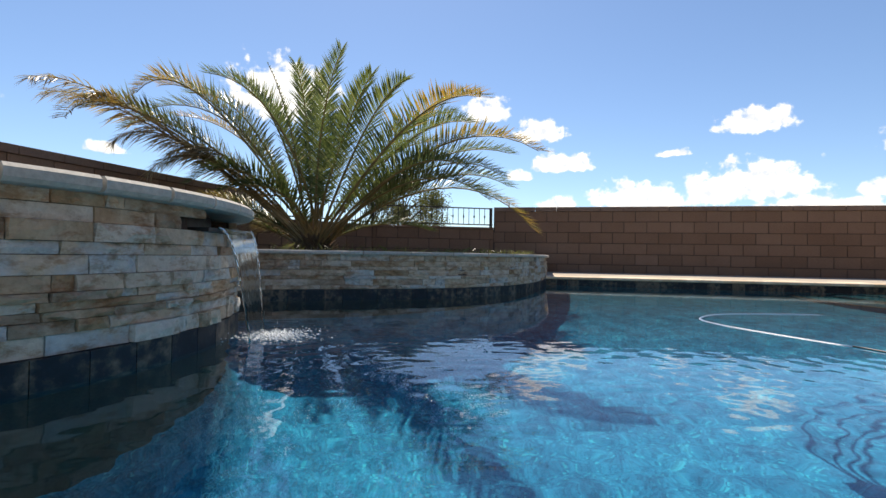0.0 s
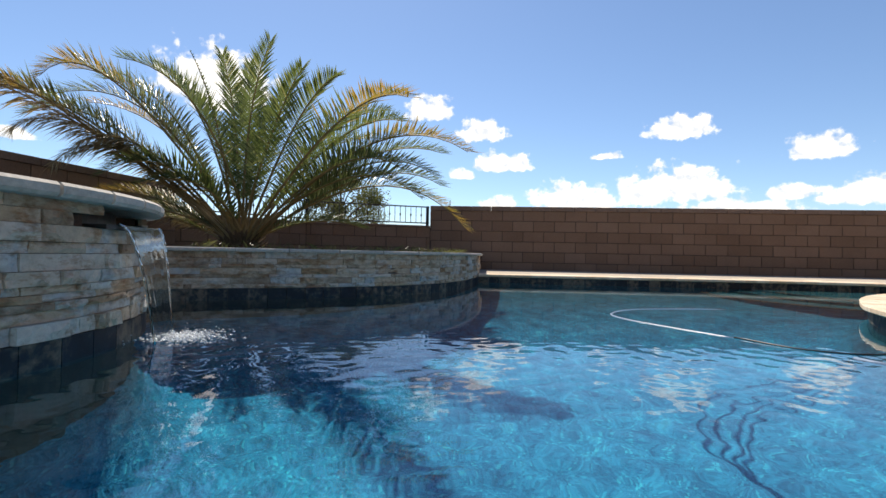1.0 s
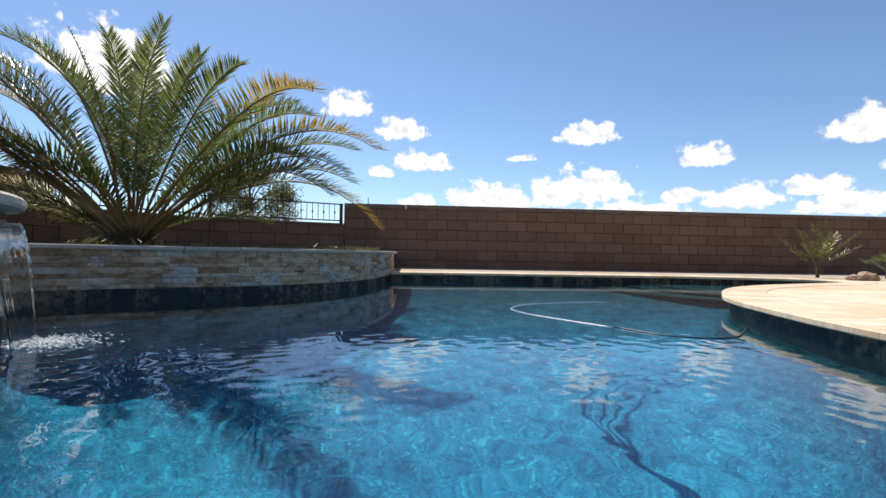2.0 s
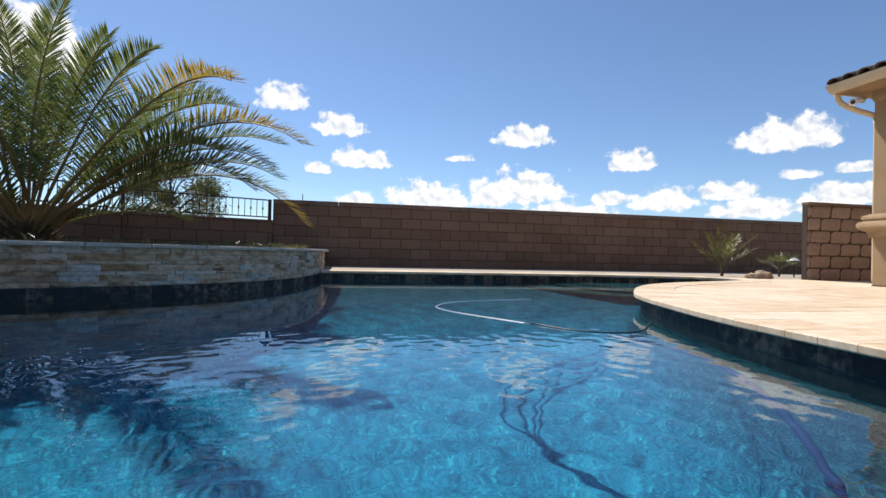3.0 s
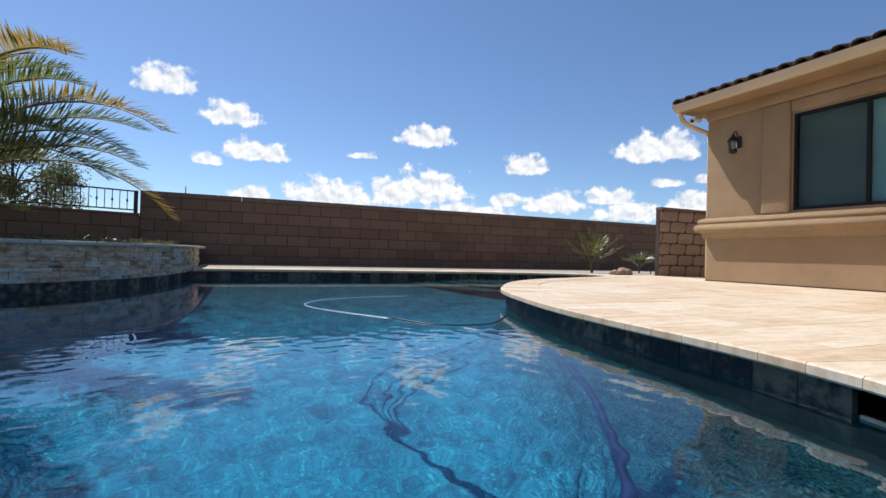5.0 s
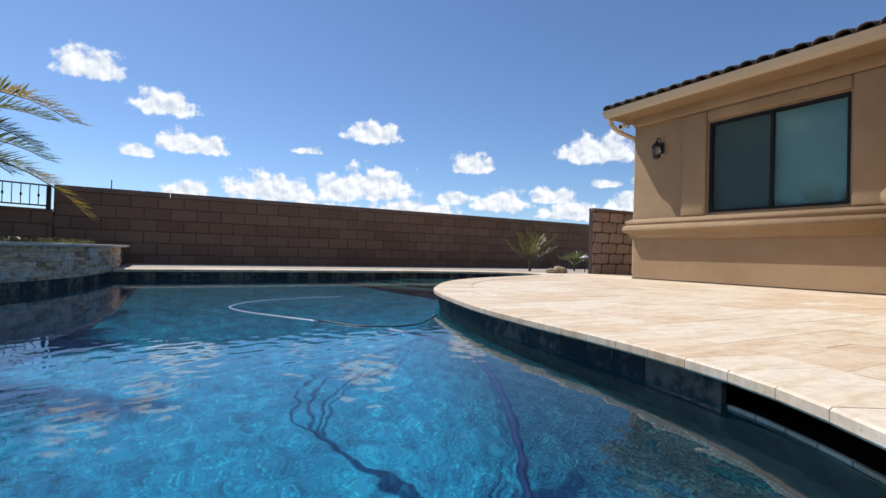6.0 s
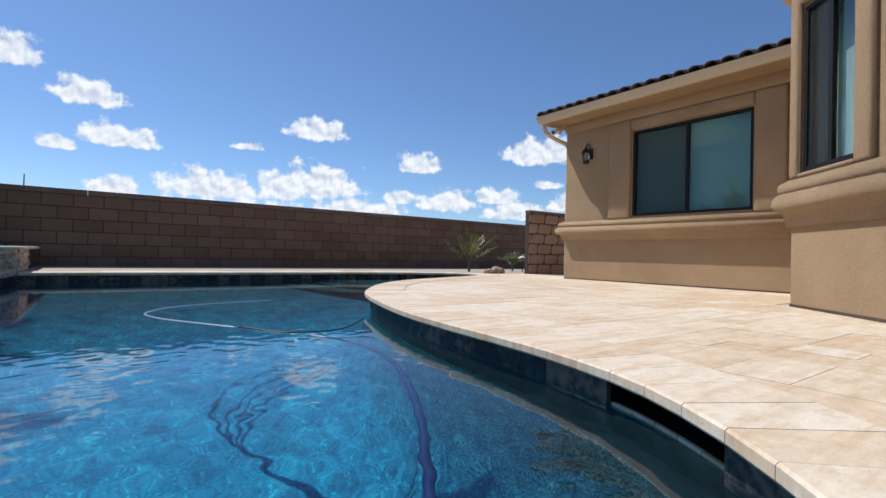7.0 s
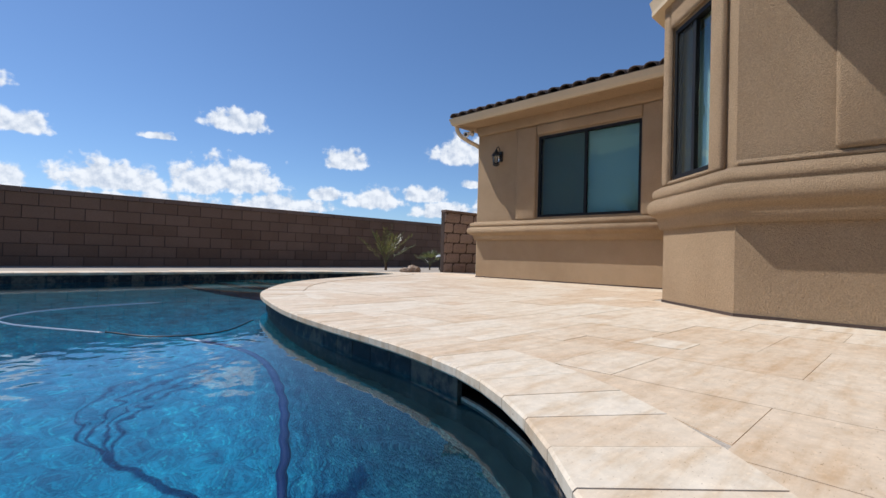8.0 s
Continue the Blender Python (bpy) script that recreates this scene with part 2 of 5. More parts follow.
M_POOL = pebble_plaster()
M_WATER = water_material("pool_water", 0.02)
# shallow water's weaker blue, painted on as a dark grey wall band
M_SHALLOW_TINT = surface("painted_shallow_band", [(0.3, (0.022, 0.046, 0.052)), (0.55, (0.04, 0.075, 0.082)), (0.75, (0.09, 0.12, 0.12))], 90, 9, 0.8, 0.5, 0.003, 0, 0.45)
M_FALL = water_material("falling_water", 0.08)
M_GLASS = glass_material("window_glass", (0.60, 0.84, 0.82))
M_FRAME = surface("dark_bronze_frame", [(0.3, (0.006, 0.005, 0.005)), (0.7, (0.011, 0.010, 0.009))], 60, 5, 0.55, 0.1, 0.0005, 0, 0.2, 0.25)


def leaf_material(name, stops, thin=0.42):
    m, nt, b = material(name, 0.33, 0, 0.5)
    r = nt.nodes.new("ShaderNodeNewGeometry").outputs["Random Per Island"]
    col = ramp(nt, r, stops)
    nt.links.new(col, b.inputs["Base Color"])
    t = nt.nodes.new("ShaderNodeBsdfTranslucent")
    nt.links.new(mixc(nt, 1.0, col, (1.0, 1.0, 0.55), "MULTIPLY"), t.inputs["Color"])
    mx = nt.nodes.new("ShaderNodeMixShader")
    mx.inputs[0].default_value = thin
    nt.links.new(b.outputs[0], mx.inputs[1])
    nt.links.new(t.outputs[0], mx.inputs[2])
    nt.links.new(mx.outputs[0], nt.nodes["Material Output"].inputs["Surface"])
    return m


M_FROND = leaf_material("frond_green", [(0.0, (0.085, 0.115, 0.045)), (0.5, (0.145, 0.18, 0.08)), (0.85, (0.21, 0.24, 0.125)), (1.0, (0.38, 0.33, 0.19))])
M_FROND_YELLOW = leaf_material("frond_yellowing", [(0.0, (0.17, 0.18, 0.08)), (0.3, (0.36, 0.27, 0.10)), (0.7, (0.50, 0.30, 0.08)), (1.0, (0.40, 0.30, 0.18))])
M_FROND_DRY = leaf_material("frond_dry", [(0.0, (0.25, 0.18, 0.10)), (0.5, (0.36, 0.27, 0.17)), (1.0, (0.46, 0.38, 0.27))])
M_TREE = leaf_material("tree_leaf", [(0.0, (0.08, 0.095, 0.04)), (0.6, (0.15, 0.17, 0.075)), (1.0, (0.23, 0.23, 0.12))])
M_GRASS = leaf_material("grass_blade", [(0.0, (0.09, 0.10, 0.03)), (0.6, (0.17, 0.18, 0.06)), (1.0, (0.30, 0.27, 0.12))])

# ---------------------------------------------------------------- mesh helpers


def link_mesh(name, bm, mat, parent=None, label="", smooth=False):
    me = bpy.data.meshes.new(name)
    bm.normal_update()
    bm.to_mesh(me)
    bm.free()
    me.materials.append(mat)
    if smooth:
        me.shade_smooth()
    ob = new(name, me)
    if parent is not None:
        ob.parent = parent
    if label:
        ob["label"] = label
    return ob


def part(name, bm, mat, parent, label="", smooth=False):
    return link_mesh(name, bm, mat, parent, label, smooth)


def add_box(bm, lo, hi, bevel=0.0, m=None):
    r = bmesh.ops.create_cube(bm, size=1.0)
    vs = r["verts"]
    for v in vs:
        v.co = Vector([lo[i] + (v.co[i] + 0.5) * (hi[i] - lo[i]) for i in range(3)])
    if bevel:
        es = list({e for v in vs for e in v.link_edges})
        vs = bmesh.ops.bevel(bm, geom=es, offset=bevel, segments=2, profile=0.6, affect="EDGES")["verts"]
    if m is not None:
        bmesh.ops.transform(bm, matrix=m, verts=list({v for v in vs}))
    return vs


def box_bm(lo, hi, bevel=0.0):
    bm = bmesh.new()
    add_box(bm, lo, hi, bevel)
    return bm


def prism_bm(poly, z0, z1):
    """A closed prism over a plan polygon (counter-clockwise)."""
    bm = bmesh.new()
    a = [bm.verts.new((x, y, z0)) for x, y in poly]
    b = [bm.verts.new((x, y, z1)) for x, y in poly]
    bm.faces.new(b)
    bm.faces.new(a[::-1])
    n = len(poly)
    for i in range(n):
        j = (i + 1) % n
        bm.faces.new((a[i], a[j], b[j], b[i]))
    return bm


def tube_bm(points, radii, sides=8, caps=True, bm=None):
    bm = bm or bmesh.new()
    pts = [Vector(p) for p in points]
    if isinstance(radii, (int, float)):
        radii = [radii] * len(pts)
    rings = []
    up = Vector((0.13, 0.21, 0.97))
    for i, p in enumerate(pts):
        t = (pts[min(i + 1, len(pts) - 1)] - pts[max(i - 1, 0)]).normalized()
        s = t.cross(up)
        if s.length < 1e-3:
            s = t.cross(Vector((1, 0, 0)))
        s.normalize()
        u = s.cross(t)
        rings.append([bm.verts.new(p + radii[i] * (math.cos(a) * s + math.sin(a) * u)) for a in [2 * math.pi * k / sides for k in range(sides)]])
    for r0, r1 in zip(rings, rings[1:]):
        for k in range(sides):
            bm.faces.new((r0[k], r0[(k + 1) % sides], r1[(k + 1) % sides], r1[k]))
    if caps:
        bm.faces.new(rings[0][::-1])
        bm.faces.new(rings[-1])
    return bm


def lathe_bm(profile, sides=20):
    bm = bmesh.new()
    rings = [[bm.verts.new((r * math.cos(2 * math.pi * k / sides), r * math.sin(2 * math.pi * k / sides), z)) for k in range(sides)] for r, z in profile]
    for r0, r1 in zip(rings, rings[1:]):
        for k in range(sides):
            bm.faces.new((r0[k], r0[(k + 1) % sides], r1[(k + 1) % sides], r1[k]))
    bm.faces.new(rings[0][::-1])
    bm.faces.new(rings[-1])
    return bm


def spline(points, step, closed=False):
    """A smooth plan curve through the points, sampled about every step metres."""
    P = [Vector((*p, 0)) if len(p) == 2 else Vector(p) for p in points]
    out = []
    n = len(P)
    for i in range(n if closed else n - 1):
        p0 = P[(i - 1) % n] if closed or i > 0 else 2 * P[0] - P[1]
        p1, p2 = P[i], P[(i + 1) % n]
        p3 = P[(i + 2) % n] if closed or i + 2 < n else 2 * P[-1] - P[-2]
        k = max(2, int((p2 - p1).length / step))
        for j in range(k):
            t = j / k
            out.append(0.5 * ((2 * p1) + (p2 - p0) * t + (2 * p0 - 5 * p1 + 4 * p2 - p3) * t * t + (3 * p1 - p0 - 3 * p2 + p3) * t ** 3))
    if not closed:
        out.append(P[-1])
    return out


def even(points, step):
    """The same polyline cut into equal lengths near step: points and ways."""
    d = [0.0]
    for a, b in zip(points, points[1:]):
        d.append(d[-1] + (b - a).length)
    n = max(1, round(d[-1] / step))
    out, j = [], 0
    for i in range(n + 1):
        s = d[-1] * i / n
        while j < len(d) - 2 and d[j + 1] < s:
            j += 1
        f = (s - d[j]) / max(1e-9, d[j + 1] - d[j])
        out.append(points[j].lerp(points[j + 1], f))
    return out


def sides_of(points, closed=False):
    """The right-hand normals of a plan polyline."""
    n = len(points)
    out = []
    for i in range(n):
        a = points[(i - 1) % n] if closed or i else points[0]
        b = points[(i + 1) % n] if closed or i < n - 1 else points[-1]
        t = (b - a).normalized()
        out.append(Vector((t.y, -t.x, 0)))
    return out


def sweep_bm(points, profile, closed=False, smooth_ends=True):
    """A profile of (out, z) swept along a plan polyline; out is to its right."""
    bm = bmesh.new()
    ns = sides_of(points, closed)
    rings = [[bm.verts.new((p.x + n.x * o, p.y + n.y * o, z)) for o, z in profile] for p, n in zip(points, ns)]
    m = len(profile)
    pairs = list(zip(rings, rings[1:])) + ([(rings[-1], rings[0])] if closed else [])
    for r0, r1 in pairs:
        for k in range(m):
            bm.faces.new((r0[k], r0[(k + 1) % m], r1[(k + 1) % m], r1[k]))
    if not closed:
        bm.faces.new(rings[0][::-1])
        bm.faces.new(rings[-1])
    bmesh.ops.recalc_face_normals(bm, faces=bm.faces)
    return bm


def thing(name, label, category, at=(0, 0, 0), group="", kind=""):
    ob = new(name)
    ob.location = at
    ob.empty_display_size = 0.2
    return tagged(ob, label, category, group, kind)


def piece(name, mesh, parent, m):
    """One of many alike pieces: an object of its own on a shared mesh."""
    ob = new(name, mesh)
    ob.parent = parent
    ob.matrix_basis = m
    return ob


def piece_mesh(name, bm, mat):
    me = bpy.data.meshes.new(name)
    bm.normal_update()
    bm.to_mesh(me)
    bm.free()
    me.materials.append(mat)
    return me

# ---------------------------------------------------------------- plan
WATER_Z = -0.12
SPA_AT, SPA_R = Vector((-2.9, 1.8, 0)), 1.5
DECK_EDGE = spline([(-1.72, 0.88), (-1.4, -0.2), (-0.7, -0.9), (0.2, -0.95), (0.92, -0.5), (1.24, 0.0), (1.43, 0.22), (1.59, 0.39), (1.73, 0.59), (1.85, 0.83), (1.92, 1.1), (1.97, 1.4),
                    (2.01, 1.85), (2.09, 2.4), (2.25, 3.0), (2.46, 3.6), (2.73, 4.05), (3.15, 4.6), (3.75, 5.13), (4.6, 5.58), (5.35, 5.9), (5.9, 6.2),
                    (6.12, 6.5), (5.95, 6.85), (5.45, 7.15), (4.5, 7.36), (3.0, 7.42), (1.5, 7.42), (-0.05, 7.42)], 0.08)
PLANTER_EDGE = spline([(-0.05, 7.42), (-0.08, 7.0), (-0.2, 6.2), (-0.43, 5.5), (-0.75, 5.0), (-1.2, 4.6), (-1.7, 4.3), (-2.3, 3.95), (-2.96, 3.3)], 0.08)
SPA_EDGE = [SPA_AT + SPA_R * Vector((math.cos(a), math.sin(a), 0)) for a in np.linspace(radians(92), radians(-38), 46)]
POOL = even(DECK_EDGE, 0.1)[:-1] + even(PLANTER_EDGE, 0.1)[:-1] + even(SPA_EDGE, 0.1)[:-1]


def offset_loop(loop, d):
    """A closed loop moved out by d."""
    return [p + n * d for p, n in zip(loop, sides_of(loop, True))]


# ---------------------------------------------------------------- ground, deck and pool
def ring_bm(outer, inner, z):
    """A flat sheet with a hole."""
    bm = bmesh.new()
    es = []
    for loop in (outer, inner):
        vs = [bm.verts.new((x, y, z)) for x, y in loop]
        es += [bm.edges.new((vs[i], vs[(i + 1) % len(vs)])) for i in range(len(vs))]
    bmesh.ops.triangle_fill(bm, edges=es, use_beauty=True, use_dissolve=False, normal=(0, 0, 1))
    for f in bm.faces:
        if f.normal.z < 0:
            f.normal_flip()
    return bm


YARD = [(-7, -6), (12, -6), (12, 11.5), (-7, 11.5)]
ground = link_mesh("ground", ring_bm([(-2500, -2500), (2500, -2500), (2500, 2500), (-2500, 2500)], YARD, -0.055), M_GROUND)
tagged(ground, "pale brown desert ground around the walled yard", "ground", kind="structure")

hole = [(p.x, p.y) for p in offset_loop(POOL, 0.10)]
deck = link_mesh("pavement", ring_bm(YARD, hole, -0.0075), M_JOINT)
tagged(deck, "cream travertine patio paving around the pool", "pavement", kind="structure")

pool = thing("pool", "freeform swimming pool, pebble finish painted blue for its water", "pool", kind="structure")


SKIMMER_Y = (0.46, 0.94)
SLOPE_Y0, SLOPE_Y1 = 4.3, 6.4


def at_skimmer(p):
    """Whether a point of the pool's edge lies at the skimmer's mouth."""
    return p.x > 1.3 and SKIMMER_Y[0] < p.y < SKIMMER_Y[1]


def pool_shell():
    bm = bmesh.new()
    levels = [(0.06, -0.034), (0.06, -0.115), (0.06, -0.5), (0.06, -0.8), (0.0, -1.4), (-0.12, -1.66), (-0.35, -1.80)]
    rings = []
    for off, z in levels:
        rings.append([bm.verts.new((p.x, p.y, z)) for p in offset_loop(POOL, off)])
    n = len(POOL)
    for k, (r0, r1) in enumerate(zip(rings, rings[1:])):
        for i in range(n):
            j = (i + 1) % n
            if k == 0 and at_skimmer((POOL[i] + POOL[j]) / 2):
                continue
            # upper rows on the deck side get the painted grey tint
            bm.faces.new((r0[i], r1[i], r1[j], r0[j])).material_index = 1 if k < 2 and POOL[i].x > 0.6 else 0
    es = [bm.edges.get((rings[-1][i], rings[-1][(i + 1) % n])) for i in range(n)]
    bmesh.ops.triangle_fill(bm, edges=es, use_beauty=True, use_dissolve=False, normal=(0, 0, 1))
    # the floor rises towards the far end
    for y in (SLOPE_Y0, SLOPE_Y1):
        bmesh.ops.bisect_plane(bm, geom=bm.verts[:] + bm.edges[:] + bm.faces[:], plane_co=(0, y, 0), plane_no=(0, 1, 0))
    for v in bm.verts:
        if v.co.z < -0.2:
            f = min(max((v.co.y - SLOPE_Y0) / (SLOPE_Y1 - SLOPE_Y0), 0.0), 1.0)
            v.co.z = WATER_Z + (v.co.z - WATER_Z) * (1 - 0.47 * f)
    bmesh.ops.recalc_face_normals(bm, faces=bm.faces)
    return bm


part("shell", pool_shell(), M_POOL, pool, "pebble plaster shell painted bluer with depth for its water", True).data.materials.append(M_SHALLOW_TINT)


def inside(poly, x, y):
    """Which of the points lie inside the polygon."""
    res = np.zeros(x.shape, bool)
    n = len(poly)
    for i in range(n):
        x0, y0 = poly[i]
        x1, y1 = poly[(i + 1) % n]
        if y0 == y1:
            continue
        c = ((y0 > y) != (y1 > y)) & (x < (x1 - x0) * (y - y0) / (y1 - y0) + x0)
        res ^= c
    return res


# broad entry steps in the cove
def cove_step(radius, top, name):
    c = Vector((6.1, 6.75, 0))
    arc = [c + radius * Vector((math.cos(a), math.sin(a) * 0.8, 0)) for a in np.linspace(radians(172), radians(236), 30)]
    poly = [(p.x, p.y) for p in arc]
    poly += [(4.9, 5.9), (6.3, 6.3), (6.2, 6.7), (5.5, 7.3), (3.6, 7.46)]
    st = part(name, prism_bm([p for p in poly], -1.78, top), M_POOL, pool, "curved entry step")
    trim = sweep_bm(arc, [(0.012, top - 0.03), (0.012, top + 0.008), (-0.10, top + 0.008), (-0.10, top - 0.03)])
    part("step_trim", trim, M_WTILE, st, "dark tile edge of the step")


cove_step(3.2, -0.72, "step")
cove_step(2.75, -0.48, "step")
cove_step(2.3, -0.26, "step")


def water_sheet():
    loop = [(p.x, p.y) for p in offset_loop(POOL, 0.065)]
    xs = np.arange(-3.2, 6.4, 0.0125)
    ys = np.concatenate([np.arange(-1.2, 3.2, 0.0115), np.arange(3.2, 7.6, 0.03)])
    X, Y = np.meshgrid(xs, ys)
    keep = inside(loop, X, Y)
    rng = np.random.default_rng(4)
    Z = np.zeros_like(X)
    for k in range(84):
        wl = 0.06 * (2.6 ** rng.random())
        a = 1.35 + rng.uniform(-2.2, 2.2)
        kx, ky = 2 * np.pi / wl * np.cos(a), 2 * np.pi / wl * np.sin(a)
        amp = 0.0028 * wl / (2 * np.pi)
        bend = 0.5 * np.sin(0.9 * X * np.cos(k) + 0.9 * Y * np.sin(k) + k)
        Z += amp * np.sin(kx * X + ky * Y + rng.random() * 6.28 + bend)
    # rings that run out from the spill
    D = np.hypot(X + 1.24, Y - 2.38)
    Z += 0.0012 * np.exp(-D / 0.4) * np.sin(2 * np.pi * D / 0.13) + 0.0004 * np.exp(-D / 1.2) * np.sin(2 * np.pi * D / 0.21 + 1)
    lull = 0.55 + 0.6 * np.clip(0.5 + 0.5 * np.sin(0.8 * X + 1.1 * np.sin(0.7 * Y)) * np.cos(0.6 * Y - 0.4 * X), 0, 1)
    calm = np.clip((Y - 2.35 + 0.12 * np.sin(2.3 * X)) / 0.75, 0, 1)
    Z *= lull * (1 - 0.9 * calm * calm * (3 - 2 * calm))
    lee = np.clip((X - 0.9 - 0.1 * np.sin(3.1 * Y)) / 0.9, 0, 1)
    Z *= 1 - 0.55 * lee * lee * (3 - 2 * lee)
    cell = keep[:-1, :-1] & keep[1:, :-1] & keep[:-1, 1:] & keep[1:, 1:]
    idx = np.arange(X.size).reshape(X.shape)
    f = np.stack([idx[:-1, :-1][cell], idx[:-1, 1:][cell], idx[1:, 1:][cell], idx[1:, :-1][cell]], 1)
    used = np.unique(f)
    remap = np.full(X.size, -1)
    remap[used] = np.arange(used.size)
    co = np.stack([X.ravel()[used], Y.ravel()[used], WATER_Z + Z.ravel()[used]], 1)
    me = bpy.data.meshes.new("water")
    me.from_pydata(co.tolist(), [], remap[f].tolist())
    me.materials.append(M_WATER)
    me.shade_smooth()
    ob = new("water", me)
    ob.cycles.is_caustics_caster = True
    return tagged(ob, "clear rippled pool water", "water", kind="structure")


water_sheet()

# ---------------------------------------------------------------- walls of concrete block
BLOCK_L, BLOCK_H = 0.4064, 0.2032


def block_wall(name, a, b, z0, rows, cap, label, mat=M_BLOCK, rough=0.0, thick=0.19, start=0.0, step=BLOCK_H, lap=0.0):
    """A wall of running-bond blocks from a to b in plan; its face is to the right of the way. The top row ends at z0 + rows * step."""
    a, b = Vector((*a, 0)), Vector((*b, 0))
    way = (b - a).normalized()
    length = (b - a).length
    out = Vector((way.y, -way.x, 0))
    m = Matrix.Translation(a) @ Matrix(((way.x, out.x, 0, 0), (way.y, out.y, 0, 0), (0, 0, 1, 0), (0, 0, 0, 1)))
    top = z0 + rows * step
    core = box_bm((-lap, -thick, z0), (length + lap, -0.012, top))
    bmesh.ops.transform(core, matrix=m, verts=core.verts)
    wall = link_mesh(name, core, M_MORTAR)
    tagged(wall, label, "wall", kind="structure")
    if cap:
        n = max(1, round(length / BLOCK_L))
        for i in range(n):
            c = box_bm((i * length / n + 0.003, -thick - 0.015, top), ((i + 1) * length / n - 0.003, 0.02, top + cap), 0.006)
            bmesh.ops.transform(c, matrix=m, verts=c.verts)
            part("cap_block", c, M_CAP, wall)
    shapes = {}

    def shape(w):
        key = (round(w, 3), random.randrange(4) if rough else 0)
        if key not in shapes:
            bm = box_bm((0, -0.03, 0), (w - 0.011, 0.0, step - 0.011), 0.005)
            if rough:
                bm.free()
                bm = bmesh.new()
                bmesh.ops.create_grid(bm, x_segments=7, y_segments=4, size=0.5)
                for v in bm.verts:
                    edge = abs(v.co.x) > 0.49 or abs(v.co.y) > 0.49
                    d = -0.014 if edge else 0.006 + rough * random.uniform(-1, 1)
                    v.co = Vector(((v.co.x + 0.5) * (w - 0.011), d, (v.co.y + 0.5) * (step - 0.011)))
                for f in bm.faces:
                    f.normal_update()
                    if f.normal.y < 0:
                        f.normal_flip()
            shapes[key] = piece_mesh("block", bm, mat)
        return shapes[key]

    for r in range(rows):
        x = -((start + (0.5 if r % 2 else 0.0)) % 1.0) * BLOCK_L
        while x < length - 0.02:
            x0, x1 = max(x, 0.0), min(x + BLOCK_L, length)
            if x1 - x0 > 0.03:
                piece("block", shape(x1 - x0), wall, m @ Matrix.Translation((x0 + 0.0055, random.uniform(-0.0015, 0.0015), z0 + r * step + 0.0055)))
            x += BLOCK_L
    return wall


# the far wall; its fourth row from below carries a joint at x = 3.215
FAR_Y = 9.915
Z_TOP = 1.165
wall_far = block_wall("wall_far", (-1.07, FAR_Y), (11.5, FAR_Y), Z_TOP - 7 * BLOCK_H, 7, 0.085, "brown concrete block garden wall with a flat cap", start=1.0 - ((3.215 + 1.07) / BLOCK_L) % 1.0)
# the low walls under the railing, and the high wall beyond the spa
wall_low_a = block_wall("wall_low_north", (-3.3, 9.05), (-1.07, FAR_Y), 0.81 - 6 * BLOCK_H, 6, 0.04, "low brown block wall under a black railing", start=0.3, lap=0.1)
wall_low_b = block_wall("wall_low_west", (-4.72, 7.2), (-3.3, 9.05), 0.81 - 6 * BLOCK_H, 6, 0.04, "low brown block wall under a black railing", start=0.6, lap=0.1)
wall_west = block_wall("wall_west", (-5.9, -5.8), (-4.62, 7.2), Z_TOP - 7 * BLOCK_H, 7, 0.085, "brown concrete block wall beyond the spa", start=0.1)
# the short wing wall of split-face block beside the house
wall_wing = block_wall("wall_wing", (7.55, 6.64), (10.8, 6.64), -0.02, 6, 0.05, "short split-face block wall beside the house", M_SPLIT, 0.010, 0.10, start=0.35)

# ---------------------------------------------------------------- house
HX = 6.757
house = thing("house", "single-storey tan stucco house with a dark tile roof", "house")
WIN_Y0, WIN_Y1, WIN_Z0, WIN_Z1 = 2.385, 3.915, 0.935, 2.13
HOUSE_TOP = 2.52


def wall_with_opening(a, b, height, openings, thick=0.2):
    """Stucco wall from a to b in plan, its face to the right, with openings (s0, s1, z0, z1) through it."""
    a, b = Vector((*a, 0)), Vector((*b, 0))
    way = (b - a).normalized()
    out = Vector((way.y, -way.x, 0))
    length = (b - a).length
    m = Matrix.Translation(a) @ Matrix(((way.x, out.x, 0, 0), (way.y, out.y, 0, 0), (0, 0, 1, 0), (0, 0, 0, 1)))
    ss = sorted({0.0, length, *[v for o in openings for v in o[:2]]})
    zs = sorted({-0.1, height, *[v for o in openings for v in o[2:]]})
    bm = bmesh.new()
    grid = {}

    def vert(s, y, z):
        key = (round(s, 4), y, round(z, 4))
        if key not in grid:
            grid[key] = bm.verts.new(m @ Vector((s, y, z)))
        return grid[key]

    def hollow(i, j):
        if not (0 <= i < len(ss) - 1 and 0 <= j < len(zs) - 1):
            return None
        sc, zc = (ss[i] + ss[i + 1]) / 2, (zs[j] + zs[j + 1]) / 2
        return any(o[0] < sc < o[1] and o[2] < zc < o[3] for o in openings)

    for i in range(len(ss) - 1):
        for j in range(len(zs) - 1):
            if hollow(i, j):
                continue
            s0, s1, z0, z1 = ss[i], ss[i + 1], zs[j], zs[j + 1]
            for y in (0.0, -thick):
                bm.faces.new([vert(s0, y, z0), vert(s1, y, z0), vert(s1, y, z1), vert(s0, y, z1)])
            for di, dj, p, q in ((-1, 0, (s0, z0), (s0, z1)), (1, 0, (s1, z0), (s1, z1)), (0, -1, (s0, z0), (s1, z0)), (0, 1, (s0, z1), (s1, z1))):
                if hollow(i + di, j + dj) in (None, True):
                    bm.faces.new([vert(p[0], 0.0, p[1]), vert(q[0], 0.0, q[1]), vert(q[0], -thick, q[1]), vert(p[0], -thick, p[1])])
    bmesh.ops.recalc_face_normals(bm, faces=bm.faces)
    return bm, m


